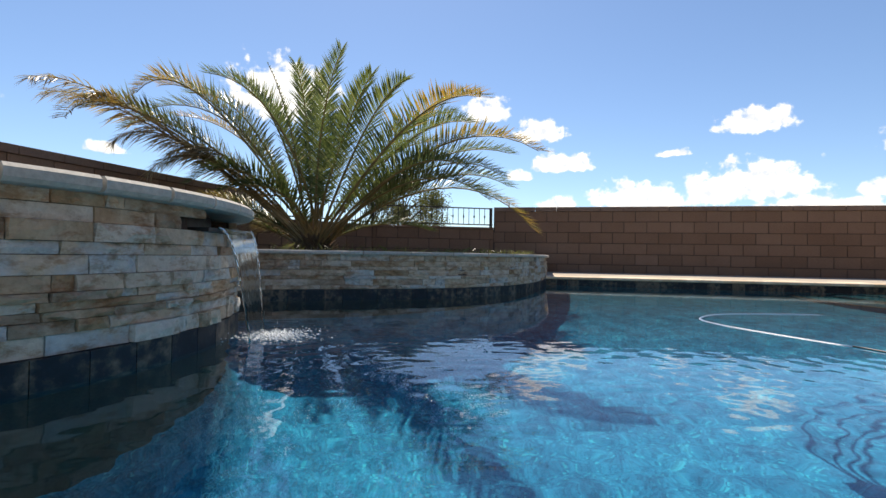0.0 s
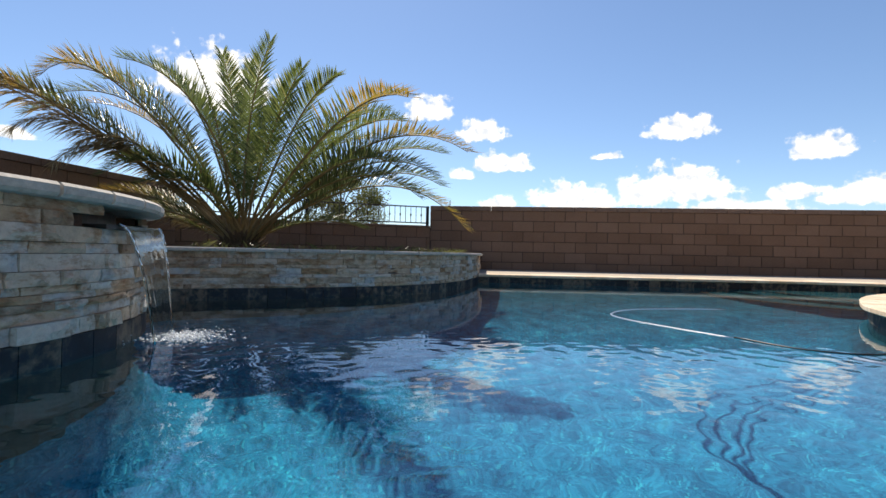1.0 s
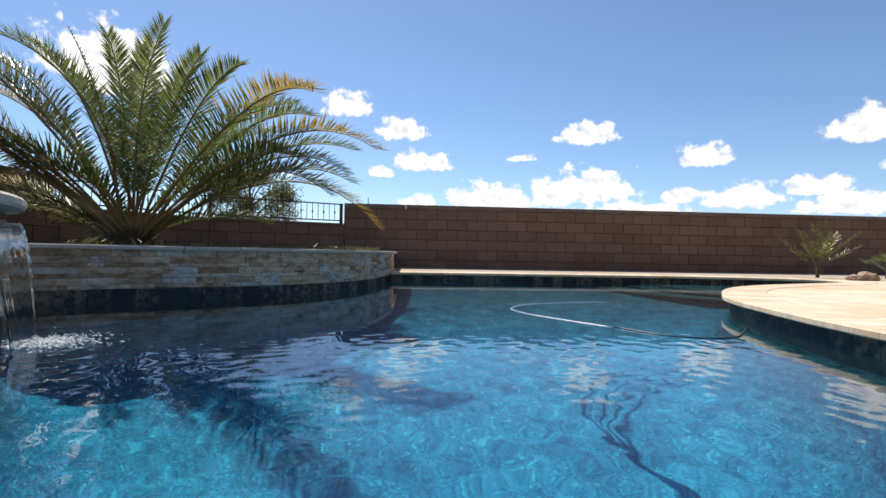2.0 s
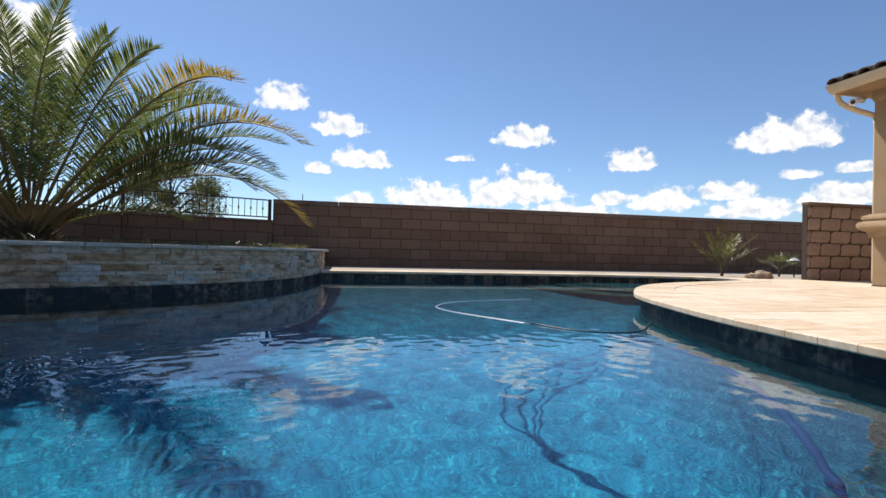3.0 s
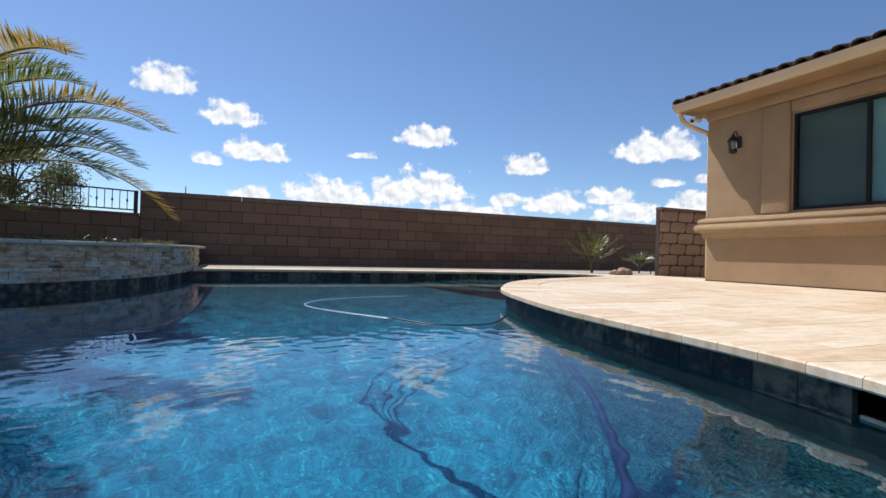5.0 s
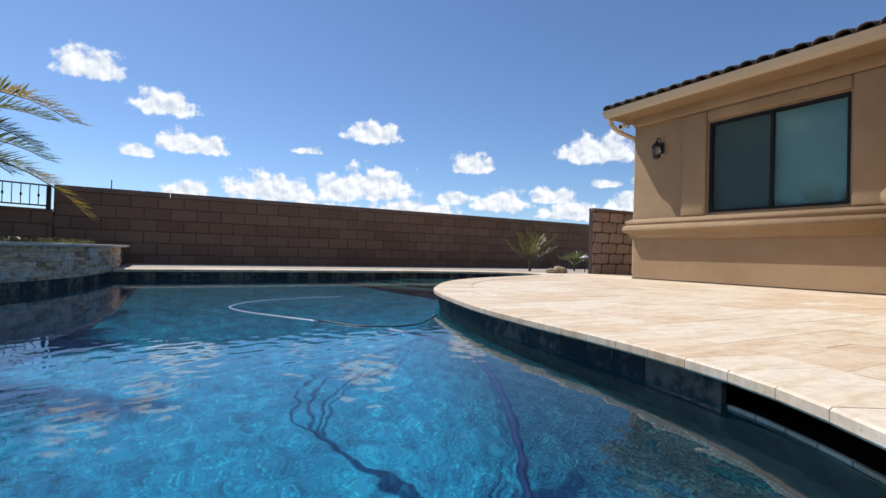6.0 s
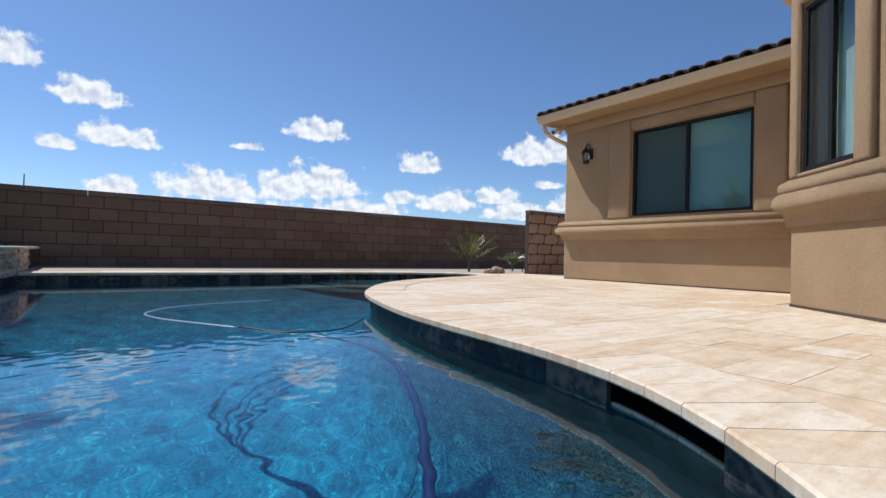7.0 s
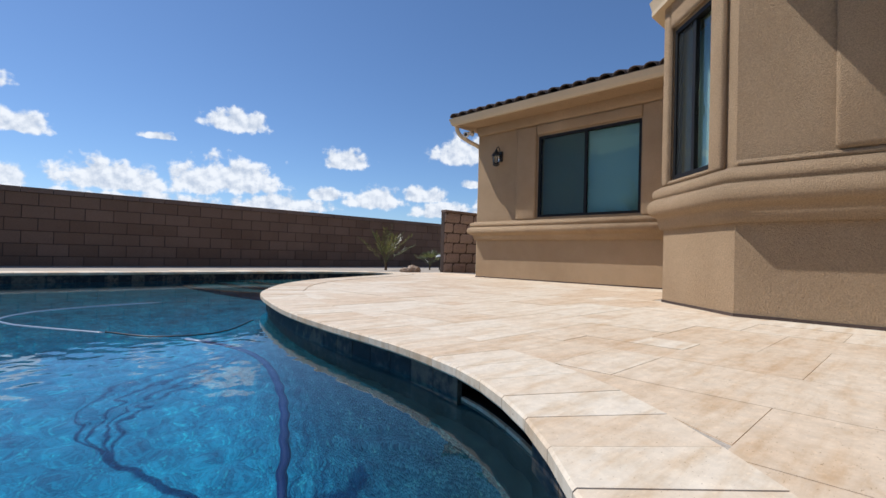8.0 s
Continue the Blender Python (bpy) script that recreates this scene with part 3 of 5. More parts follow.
# plan of the house front: down the window wall, round the bay
C0, C1 = (HX, 5.09), (HX, 1.42)
B1, B2, B3 = (4.945, 1.42), (4.30, 0.732), (4.30, -3.2)
bm, M_FRONT = wall_with_opening((HX, 5.09), (HX, 1.42), HOUSE_TOP, [(5.09 - WIN_Y1, 5.09 - WIN_Y0, WIN_Z0, WIN_Z1)])
part("wall", bm, M_STUCCO, house)
bm, _ = wall_with_opening((11.5, 5.086), (HX + 0.2, 5.086), HOUSE_TOP, [])
part("wall", bm, M_STUCCO, house)
bm, _ = wall_with_opening((HX + 0.004, 1.42), B1, HOUSE_TOP, [])
part("wall", bm, M_STUCCO, house)
bm, M_FACET = wall_with_opening(B1, B2, HOUSE_TOP, [(0.13, 0.68, 1.0, 2.22)])
part("wall", bm, M_STUCCO, house)
bm, M_BAY = wall_with_opening(B2, B3, HOUSE_TOP, [(1.0, 2.2, 1.0, 2.22)])
part("wall", bm, M_STUCCO, house)
FRONT_LINE = [Vector((*p, 0)) for p in ((8.0, 5.09), C0, C1)]
BAY_LINE = [Vector((*p, 0)) for p in ((6.75, 1.42), B1, B2, B3)]


def mitred_sweep(points, profile):
    """A profile of (out, z) swept round sharp corners with mitres."""
    bm = bmesh.new()
    rings = []
    n = len(points)
    for i, p in enumerate(points):
        t0 = (p - points[i - 1]).normalized() if i else (points[1] - p).normalized()
        t1 = (points[i + 1] - p).normalized() if i < n - 1 else t0
        n0, n1 = Vector((t0.y, -t0.x, 0)), Vector((t1.y, -t1.x, 0))
        d = (n0 + n1).normalized()
        d /= max(0.3, d.dot(n0))
        rings.append([bm.verts.new((p.x + d.x * o, p.y + d.y * o, z)) for o, z in profile])
    m = len(profile)
    for r0, r1 in zip(rings, rings[1:]):
        for k in range(m):
            bm.faces.new((r0[k], r0[(k + 1) % m], r1[(k + 1) % m], r1[k]))
    bm.faces.new(rings[0][::-1])
    bm.faces.new(rings[-1])
    bmesh.ops.recalc_face_normals(bm, faces=bm.faces)
    return bm


def ledge_profile(p, z_low, z_high):
    """The moulded ledge under the windows: a small roll over a fat rounded nose and a cove."""
    h = z_high - z_low
    prof = [(-0.02, z_low)]
    prof += [(p * 0.25, z_low), (p * 0.34, z_low + 0.16 * h), (p * 0.42, z_low + 0.26 * h), (p * 0.60, z_low + 0.30 * h)]
    for a in np.linspace(-70, 75, 7):
        prof.append((p * (0.62 + 0.38 * math.cos(radians(a))), z_low + h * (0.50 + 0.19 * math.sin(radians(a)))))
    prof.append((p * 0.58, z_low + 0.70 * h))
    for a in np.linspace(-60, 75, 6):
        prof.append((p * (0.50 + 0.22 * math.cos(radians(a))), z_low + h * (0.82 + 0.12 * math.sin(radians(a)))))
    prof += [(p * 0.36, z_high - 0.012), (p * 0.26, z_high), (-0.02, z_high)]
    return prof


def soft(ob, width=0.02):
    md = ob.modifiers.new("soft", "BEVEL")
    md.width, md.segments, md.limit_method, md.angle_limit = width, 3, "ANGLE", radians(35)
    ob.data.shade_smooth()
    return ob


part("ledge", mitred_sweep(FRONT_LINE, ledge_profile(0.12, 0.60, 0.90)), M_STUCCO, house, "moulded stucco ledge", True)
part("ledge", mitred_sweep(BAY_LINE, ledge_profile(0.12, 0.60, 0.955)), M_STUCCO, house, "moulded stucco ledge", True)
# dark weep screed at the foot of the walls
part("weep_screed", mitred_sweep(FRONT_LINE, [(-0.01, -0.02), (0.006, -0.02), (0.006, 0.012), (-0.01, 0.012)]), M_MORTAR, house)
part("weep_screed", mitred_sweep(BAY_LINE, [(-0.01, -0.02), (0.006, -0.02), (0.006, 0.016), (-0.01, 0.016)]), M_MORTAR, house)


def popout(m, s0, s1, z0, z1, name="trim", d=0.045):
    bm = box_bm((s0, -0.01, z0), (s1, d, z1))
    bmesh.ops.transform(bm, matrix=m, verts=bm.verts)
    bmesh.ops.recalc_face_normals(bm, faces=bm.faces)
    return soft(part(name, bm, M_STUCCO, house), min(0.9 * d, 0.04))


# raised stucco bands round the window, and the frieze under the eave
popout(M_FRONT, 0.80, 1.155, 0.90, 2.30)
popout(M_FRONT, 2.725, 3.05, 0.90, 2.30)
popout(M_FRONT, 1.155, 2.725, 2.15, 2.30)
popout(M_FRONT, 0.0, 3.67, 2.30, 2.50, "frieze", 0.065)
FL = (Vector((*B1, 0)) - Vector((*B2, 0))).length
popout(M_FACET, 0.02, 0.125, 0.955, 2.5)
popout(M_FACET, 0.69, FL - 0.10, 0.955, 2.5)
popout(M_FACET, 0.125, 0.69, 2.235, 2.5)
popout(M_FACET, 0.125, 0.69, 0.955, 0.99)
popout(M_BAY, 0.0, 3.9, 0.955, 1.0, d=0.035)
popout(M_BAY, 0.50, 0.98, 1.0, 2.5, d=0.05)


M_BLIND = surface("pale_blind", [(0.3, (0.50, 0.50, 0.47)), (0.7, (0.58, 0.58, 0.55))], 30, 1.0, 0.9, 0.1, 0.001, 0, 0.06)


def screen_material():
    m, nt, b = material("insect_screen", 0.9, 0, 0.2)
    nt.links.new(ramp(nt, noise_node(nt, 30, 2, 0.5, "World"), [(0.3, (0.03, 0.033, 0.033)), (0.7, (0.045, 0.05, 0.05))]), b.inputs["Base Color"])
    b.inputs["Alpha"].default_value = 0.28
    return m


M_SCREEN = screen_material()


def window_unit(name, m, s0, s1, z0, z1, label, screen=True, d=0.035):
    """A sliding window: a dark frame, a meeting rail, two panes, and the drawn blind behind."""
    w = thing(name, label, "window", kind="structure")

    def bar(nm, a, b, c, e, y0=-0.06, y1=0.0):
        bm = box_bm((a, y0, c), (b, y1, e), 0.004)
        bmesh.ops.transform(bm, matrix=m, verts=bm.verts)
        bmesh.ops.recalc_face_normals(bm, faces=bm.faces)
        return part(nm, bm, M_FRAME, w)

    bar("window_frame", s0, s1, z1 - d, z1)
    bar("window_frame", s0, s1, z0, z0 + d)
    bar("window_frame", s0, s0 + d, z0 + d, z1 - d)
    bar("window_frame", s1 - d, s1, z0 + d, z1 - d)
    mid = (s0 + s1) / 2 - 0.01
    bar("meeting_rail", mid - 0.018, mid + 0.022, z0 + d, z1 - d, -0.05, -0.012)
    bar("latch", mid + 0.022, mid + 0.034, (z0 + z1) / 2 - 0.16, (z0 + z1) / 2 - 0.09, -0.03, -0.005)
    for a, b, y in ((s0 + d, mid - 0.018, -0.035), (mid + 0.022, s1 - d, -0.045)):
        bm = box_bm((a, y - 0.005, z0 + d), (b, y, z1 - d))
        bmesh.ops.transform(bm, matrix=m, verts=bm.verts)
        bmesh.ops.recalc_face_normals(bm, faces=bm.faces)
        p = part("pane", bm, M_GLASS, w)
        p.visible_shadow = False
    if screen:
        bm = box_bm((s0 + d, -0.016, z0 + d), (mid - 0.018, -0.012, z1 - d))
        bmesh.ops.transform(bm, matrix=m, verts=bm.verts)
        bmesh.ops.recalc_face_normals(bm, faces=bm.faces)
        part("insect_screen", bm, M_SCREEN, w, "fine dark insect screen")
    return w


window_unit("window_1", M_FRONT, 5.09 - WIN_Y1, 5.09 - WIN_Y0, WIN_Z0, WIN_Z1, "dark-framed two-pane sliding window in the stucco wall")
window_unit("window_2", M_FACET, 0.13, 0.68, 1.0, 2.22, "narrow dark-framed window in the angled bay")
window_unit("window_3", M_BAY, 1.0, 2.2, 1.0, 2.22, "dark-framed window in the bay front")


def backing(m, s0, s1, z0, z1, mat, name, label, back=0.15):
    bm = box_bm((s0, -back - 0.01, z0), (s1, -back, z1))
    bmesh.ops.transform(bm, matrix=m, verts=bm.verts)
    bmesh.ops.recalc_face_normals(bm, faces=bm.faces)
    return tagged(link_mesh(name, bm, mat), label, "blind")


WA, WB = 5.09 - WIN_Y1, 5.09 - WIN_Y0
backing(M_FRONT, WA - 0.02, WB + 0.02, WIN_Z0 - 0.02, WIN_Z1 + 0.02, M_BLIND, "roller_blind", "pale roller blind drawn down behind the window")
backing(M_FACET, 0.085, 0.86, 0.92, 2.36, M_BLIND, "roller_blind", "pale roller blind drawn down behind the narrow window", 0.205)
backing(M_BAY, 0.98, 2.22, 0.98, 2.24, M_BLIND, "roller_blind", "pale roller blind drawn down behind the bay window")

# eaves: soffit, fascia gutter and tiled slope


def slope_roof(line_pts, over):
    """Soffit and fascia gutter that follow a wall line, over metres out."""
    pts = [Vector((*p, 0)) for p in line_pts]
    part("soffit", mitred_sweep(pts, [(-0.1, 2.44), (over - 0.06, 2.44), (over - 0.06, 2.47), (-0.1, 2.50)]), M_STUCCO, house)
    prof = [(over - 0.06, 2.45), (over - 0.02, 2.45), (over, 2.49), (over + 0.012, 2.535), (over + 0.02, 2.56), (over + 0.004, 2.565), (over - 0.06, 2.56)]
    part("gutter", mitred_sweep(pts, prof), M_FASCIA, house, "tan painted rain gutter")


slope_roof([(11.4, 4.93), (HX, 4.93), (HX, 1.56)], 0.42)
BAY_EAVE = [(6.7, 1.54), (4.93, 1.55), (4.22, 0.79), (3.94, 0.765), (3.94, -3.2)]
part("soffit", prism_bm(BAY_EAVE + [(6.7, -3.2)], 2.44, 2.475), M_FASCIA, house)
part("gutter", mitred_sweep([Vector((*p, 0)) for p in BAY_EAVE], [(-0.05, 2.442), (-0.012, 2.442), (0.0, 2.49), (0.012, 2.535), (0.02, 2.56), (0.004, 2.565), (-0.05, 2.56)]), M_FASCIA, house, "tan painted rain gutter")


def roof_deck(poly, name="roof"):
    bm = bmesh.new()
    bm.faces.new([bm.verts.new(p) for p in poly])
    bmesh.ops.recalc_face_normals(bm, faces=bm.faces)
    r = bmesh.ops.extrude_face_region(bm, geom=list(bm.faces))
    bmesh.ops.translate(bm, verts=[v for v in r["geom"] if isinstance(v, bmesh.types.BMVert)], vec=(0, 0, 0.03))
    bmesh.ops.recalc_face_normals(bm, faces=bm.faces)
    return part(name, bm, M_ROOF, house)


PITCH = 0.33
ROOF = roof_deck([(HX - 0.41, 5.34, 2.55), (HX - 0.41, 1.0, 2.55), (10.2, 1.0, 2.55 + 3.77 * PITCH), (10.2, 1.64, 2.55 + 3.77 * PITCH)])
roof_deck([(HX - 0.41, 5.34, 2.55), (10.2, 1.64, 2.55 + 3.77 * PITCH), (11.4, 1.64, 2.55 + 3.77 * PITCH), (11.4, 5.34, 2.55)])
roof_deck([(6.6, 1.52, 2.55), (4.93, 1.52, 2.55), (4.24, 0.78, 2.55), (3.96, 0.76, 2.55), (3.96, -3.2, 2.55), (6.6, -3.2, 3.4), (6.7, 0.2, 3.4)])


def barrel_tile():
    """One curved roof tile, its length up the slope along +x."""
    bm = bmesh.new()
    rings = []
    for x, lift in ((0.0, 0.012), (0.40, 0.0)):
        ring = []
        for k in range(7):
            a = math.pi * k / 6
            ring.append(bm.verts.new((x, -0.085 * math.cos(a), lift + 0.06 * math.sin(a))))
        low = []
        for k in range(7):
            a = math.pi * k / 6
            low.append(bm.verts.new((x, -0.072 * math.cos(a), lift + 0.047 * math.sin(a))))
        rings.append((ring, low))
    (u0, l0), (u1, l1) = rings
    for k in range(6):
        bm.faces.new((u0[k], u0[k + 1], u1[k + 1], u1[k]))
        bm.faces.new((l0[k + 1], l0[k], l1[k], l1[k + 1]))
        bm.faces.new((l0[k], l0[k + 1], u0[k + 1], u0[k]))
    bmesh.ops.recalc_face_normals(bm, faces=bm.faces)
    return bm


TILE = piece_mesh("roof_tile", barrel_tile(), M_ROOF)
for mesh_poly in TILE.polygons:
    mesh_poly.use_smooth = True
for row in range(3):
    for i in range(20):
        y = 5.27 - i * 0.185
        x = HX - 0.43 + row * 0.36
        if y > 5.33 - row * 0.36:
            continue
        piece("roof_tile", TILE, ROOF, Matrix.Translation((x, y, 2.572 + (x - HX + 0.41) * PITCH)) @ pose(0, 0, 0, random.uniform(-1, 1), -math.degrees(math.atan(PITCH)) + random.uniform(-0.5, 0.5), random.uniform(-1, 1)))

# ---------------------------------------------------------------- spa
spa = thing("spa", "raised round spa faced with tan and grey ledgestone", "spa", (SPA_AT.x, SPA_AT.y, 0))


def at_spa(ob):
    ob.matrix_parent_inverse = Matrix.Translation((-SPA_AT.x, -SPA_AT.y, 0))
    return ob


def circle(r, a0, a1, n):
    return [SPA_AT + r * Vector((math.cos(a), math.sin(a), 0)) for a in np.linspace(radians(a0), radians(a1), n)]


NOTCH = (9.0, 46.0)
# wall behind the stones, with the weir let into it
at_spa(part("wall", sweep_bm(circle(SPA_R - 0.045, 360, 0, 73)[:-1], [(0.0, -1.85), (0.0, 0.36), (0.255, 0.36), (0.255, -1.85)], True), M_MORTAR, spa))
at_spa(part("wall_top", sweep_bm(circle(SPA_R - 0.045, 369, 46, 60), [(0.0, 0.36), (0.0, 0.445), (0.255, 0.445), (0.255, 0.36)]), M_MORTAR, spa))
# shade inside the spillway mouth, put in as a black strip
at_spa(part("weir", sweep_bm(circle(SPA_R - 0.14, 50, 5, 12), [(0.0, 0.36), (0.0, 0.445), (0.02, 0.445), (0.02, 0.36)]), M_BLACK, spa, "black strip standing in for shade in the spillway mouth"))
at_spa(part("spill_lip", sweep_bm(circle(SPA_R + 0.035, 28.5, 9.5, 10), [(0.0, 0.355), (0.0, 0.372), (0.2, 0.372), (0.2, 0.355)]), M_BLACK, spa, "thin dark spillway lip"))
# inner lining of the spa: a floor and a wall of the same tinted plaster
lining = bmesh.new()
low_ring = [lining.verts.new((p.x, p.y, 0.01)) for p in circle(SPA_R - 0.305, 0, 355, 72)]
top_ring = [lining.verts.new((p.x, p.y, 0.40)) for p in circle(SPA_R - 0.305, 0, 355, 72)]
lining.faces.new(low_ring)
for i in range(72):
    j = (i + 1) % 72
    lining.faces.new((low_ring[j], low_ring[i], top_ring[i], top_ring[j]))
at_spa(part("lining", lining, M_POOL, spa, "plaster lining of the spa with painted-in water tint"))
water_in = bmesh.new()
water_in.faces.new([water_in.verts.new((p.x, p.y, 0.39)) for p in circle(SPA_R - 0.31, 0, 355, 72)])
spa_water = tagged(link_mesh("spa_water", water_in, M_WATER), "still clear water inside the raised spa", "water", kind="structure")
spa_water.visible_shadow = False

# cap stones
cap_n = 40
for i in range(cap_n):
    a0, a1 = 360 * i / cap_n, 360 * (i + 1) / cap_n
    bmc = sweep_bm(circle(SPA_R + 0.07, a1 - 0.25, a0 + 0.25, 5), [(0.30, 0.446), (0.012, 0.446), (0.0, 0.458), (0.0, 0.483), (0.012, 0.495), (0.30, 0.495)])
    at_spa(part("cap_stone", bmc, M_SPACAP, spa))


def ledge_stones():
    """A few split stones of unit size, face towards +y, to be scaled."""
    out = []
    for k in range(6):
        bm = bmesh.new()
        bmesh.ops.create_grid(bm, x_segments=5, y_segments=2, size=0.5)
        for v in bm.verts:
            x, z = v.co.x, v.co.y
            rim = abs(x) > 0.49 or abs(z) > 0.49
            v.co = Vector((x, 0.72 + random.uniform(-0.16, 0.2) if rim else 0.92 + random.uniform(-0.3, 0.2), z))
        rim_edges = [e for e in bm.edges if e.is_boundary]
        r = bmesh.ops.extrude_edge_only(bm, edges=rim_edges)
        for v in [g for g in r["geom"] if isinstance(g, bmesh.types.BMVert)]:
            v.co.y = -0.2
        bmesh.ops.recalc_face_normals(bm, faces=bm.faces)
        cen = sum((f.normal.y for f in bm.faces if len(f.verts) == 4 and f.calc_center_median().y > 0.5), 0.0)
        if cen < 0:
            for f in bm.faces:
                f.normal_flip()
        out.append(piece_mesh("ledge_stone", bm, M_LEDGE))
    return out


STONES = ledge_stones()


def face_with_stones(parent, curve, z0, z1, rows, skip=None):
    """Random rows of ledgestone on a plan curve; out of the wall is to its right."""
    heights = [random.choice((0.7, 0.9, 1.0, 1.25, 1.5)) for _ in range(rows)]
    k = (z1 - z0) / sum(heights)
    ds = [0.0]
    for a, b in zip(curve, curve[1:]):
        ds.append(ds[-1] + (b - a).length)

    def at(s):
        s = min(max(s, 0.0), ds[-1])
        i = min(max(int(np.searchsorted(ds, s)) - 1, 0), len(ds) - 2)
        f = (s - ds[i]) / max(1e-9, ds[i + 1] - ds[i])
        return curve[i].lerp(curve[i + 1], f)

    z = z0
    for r in range(rows):
        h = heights[r] * k
        s = -random.uniform(0.0, 0.12)
        while s < ds[-1] - 0.02:
            w = random.choice((0.06, 0.09, 0.12, 0.15, 0.19, 0.23, 0.28, 0.33, 0.40)) * random.uniform(0.9, 1.1)
            e0, e1 = max(s, 0.0), min(s + w, ds[-1])
            s += w
            if e1 - e0 < 0.025:
                continue
            p, q = at(e0), at(e1)
            t = (q - p)
            if skip and skip((p + q) / 2, z + h / 2):
                continue
            mid, out = (p + q) / 2, Vector((t.y, -t.x, 0)).normalized()
            t = t.normalized()
            rot = Matrix(((t.x, out.x, 0, mid.x), (t.y, out.y, 0, mid.y), (0, 0, 1, z + h / 2), (0, 0, 0, 1)))
            d = random.choice((0.014, 0.02, 0.026, 0.033, 0.042)) * random.uniform(0.9, 1.1)
            flip = -1 if random.random() < 0.5 else 1
            ob = piece("ledge_stone", random.choice(STONES), parent, rot @ Matrix.Diagonal((flip * (e1 - e0 - 0.003), d, flip * (h - 0.002), 1)))
            ob.matrix_parent_inverse = parent.matrix_basis.inverted()
        z += h


def in_notch(p, z):
    a = math.degrees(math.atan2(p.y - SPA_AT.y, p.x - SPA_AT.x))
    return z > 0.36 and NOTCH[0] < a < NOTCH[1]


face_with_stones(spa, circle(SPA_R - 0.022, -36, 66, 60), -0.03, 0.446, 11, in_notch)

# ---------------------------------------------------------------- planter
planter = thing("planter", "raised curved planter faced with tan and grey ledgestone", "planter")
PL = even([Vector((-0.05, 9.7, 0))] + spline([(-0.05, 9.7), (-0.05, 8.6), (-0.05, 7.42)], 0.1)[1:-1] + PLANTER_EDGE, 0.09)
# the way runs from the far wall towards the spa: the pool lies to its left
PL_IN = [p for p in reversed(PL)]
part("wall", sweep_bm(PL_IN, [(-0.02, -1.85), (-0.02, 0.268), (-0.22, 0.268), (-0.22, -1.85)]), M_MORTAR, planter)
caps = even(PL_IN, 0.42)
for p, q in zip(caps, caps[1:]):
    t = (q - p).normalized() * 0.003
    part("cap_stone", sweep_bm([p + t, p.lerp(q, 0.5), q - t], [(0.035, 0.270), (0.042, 0.278), (0.042, 0.296), (0.035, 0.304), (-0.24, 0.304), (-0.24, 0.270)]), M_SPACAP, planter)
vis = [p for p in PL_IN if p.y < 8.6]
face_with_stones(planter, [p - n * 0.022 for p, n in zip(vis, sides_of(vis))], -0.03, 0.27, 7)
soil_poly = [(p.x - 0.1, p.y + 0.1) for p in PL if p.y < 7.4] + [(-3.2, 3.3), (-4.78, 3.3), (-4.78, 7.2), (-3.35, 9.03), (-1.1, 9.9), (-0.16, 9.9), (-0.16, 7.4)]
bm = bmesh.new()
vs = [bm.verts.new((x, y, 0.262)) for x, y in soil_poly]
es = [bm.edges.new((vs[i], vs[(i + 1) % len(vs)])) for i in range(len(vs))]
bmesh.ops.triangle_fill(bm, edges=es, use_beauty=True, use_dissolve=False, normal=(0, 0, 1))
for f in bm.faces:
    if f.normal.z < 0:
        f.normal_flip()
part("soil", bm, M_SOIL, planter, "dark planting soil")


def grass_fringe():
    """Dry grass that grows along the planter's rim."""
    bm = bmesh.new()
    rnd = random.Random(7)
    for _ in range(900):
        i = rnd.randrange(8, len(PL) - 12)
        p = PL[i]
        if p.y > 7.3 or p.y < 4.0:
            continue
        n = Vector((-0.7, 0.7, 0))
        b = p + n * rnd.uniform(0.27, 0.6) + Vector((rnd.uniform(-0.05, 0.05), rnd.uniform(-0.05, 0.05), 0.262))
        d = Vector((rnd.gauss(0, 0.5), rnd.gauss(0, 0.5), 1.0)).normalized() * rnd.uniform(0.07, 0.15)
        s = Vector((rnd.uniform(-1, 1), rnd.uniform(-1, 1), 0)).normalized() * 0.004
        v = [bm.verts.new(b - s), bm.verts.new(b + s), bm.verts.new(b + d * 0.6 + s * 0.6), bm.verts.new(b + d + Vector((d.x, d.y, -0.01))), bm.verts.new(b + d * 0.6 - s * 0.6)]
        bm.faces.new(v)
    return bm


tagged(link_mesh("grass", grass_fringe(), M_GRASS), "sparse dry grass along the planter rim", "grass", kind="stuff")

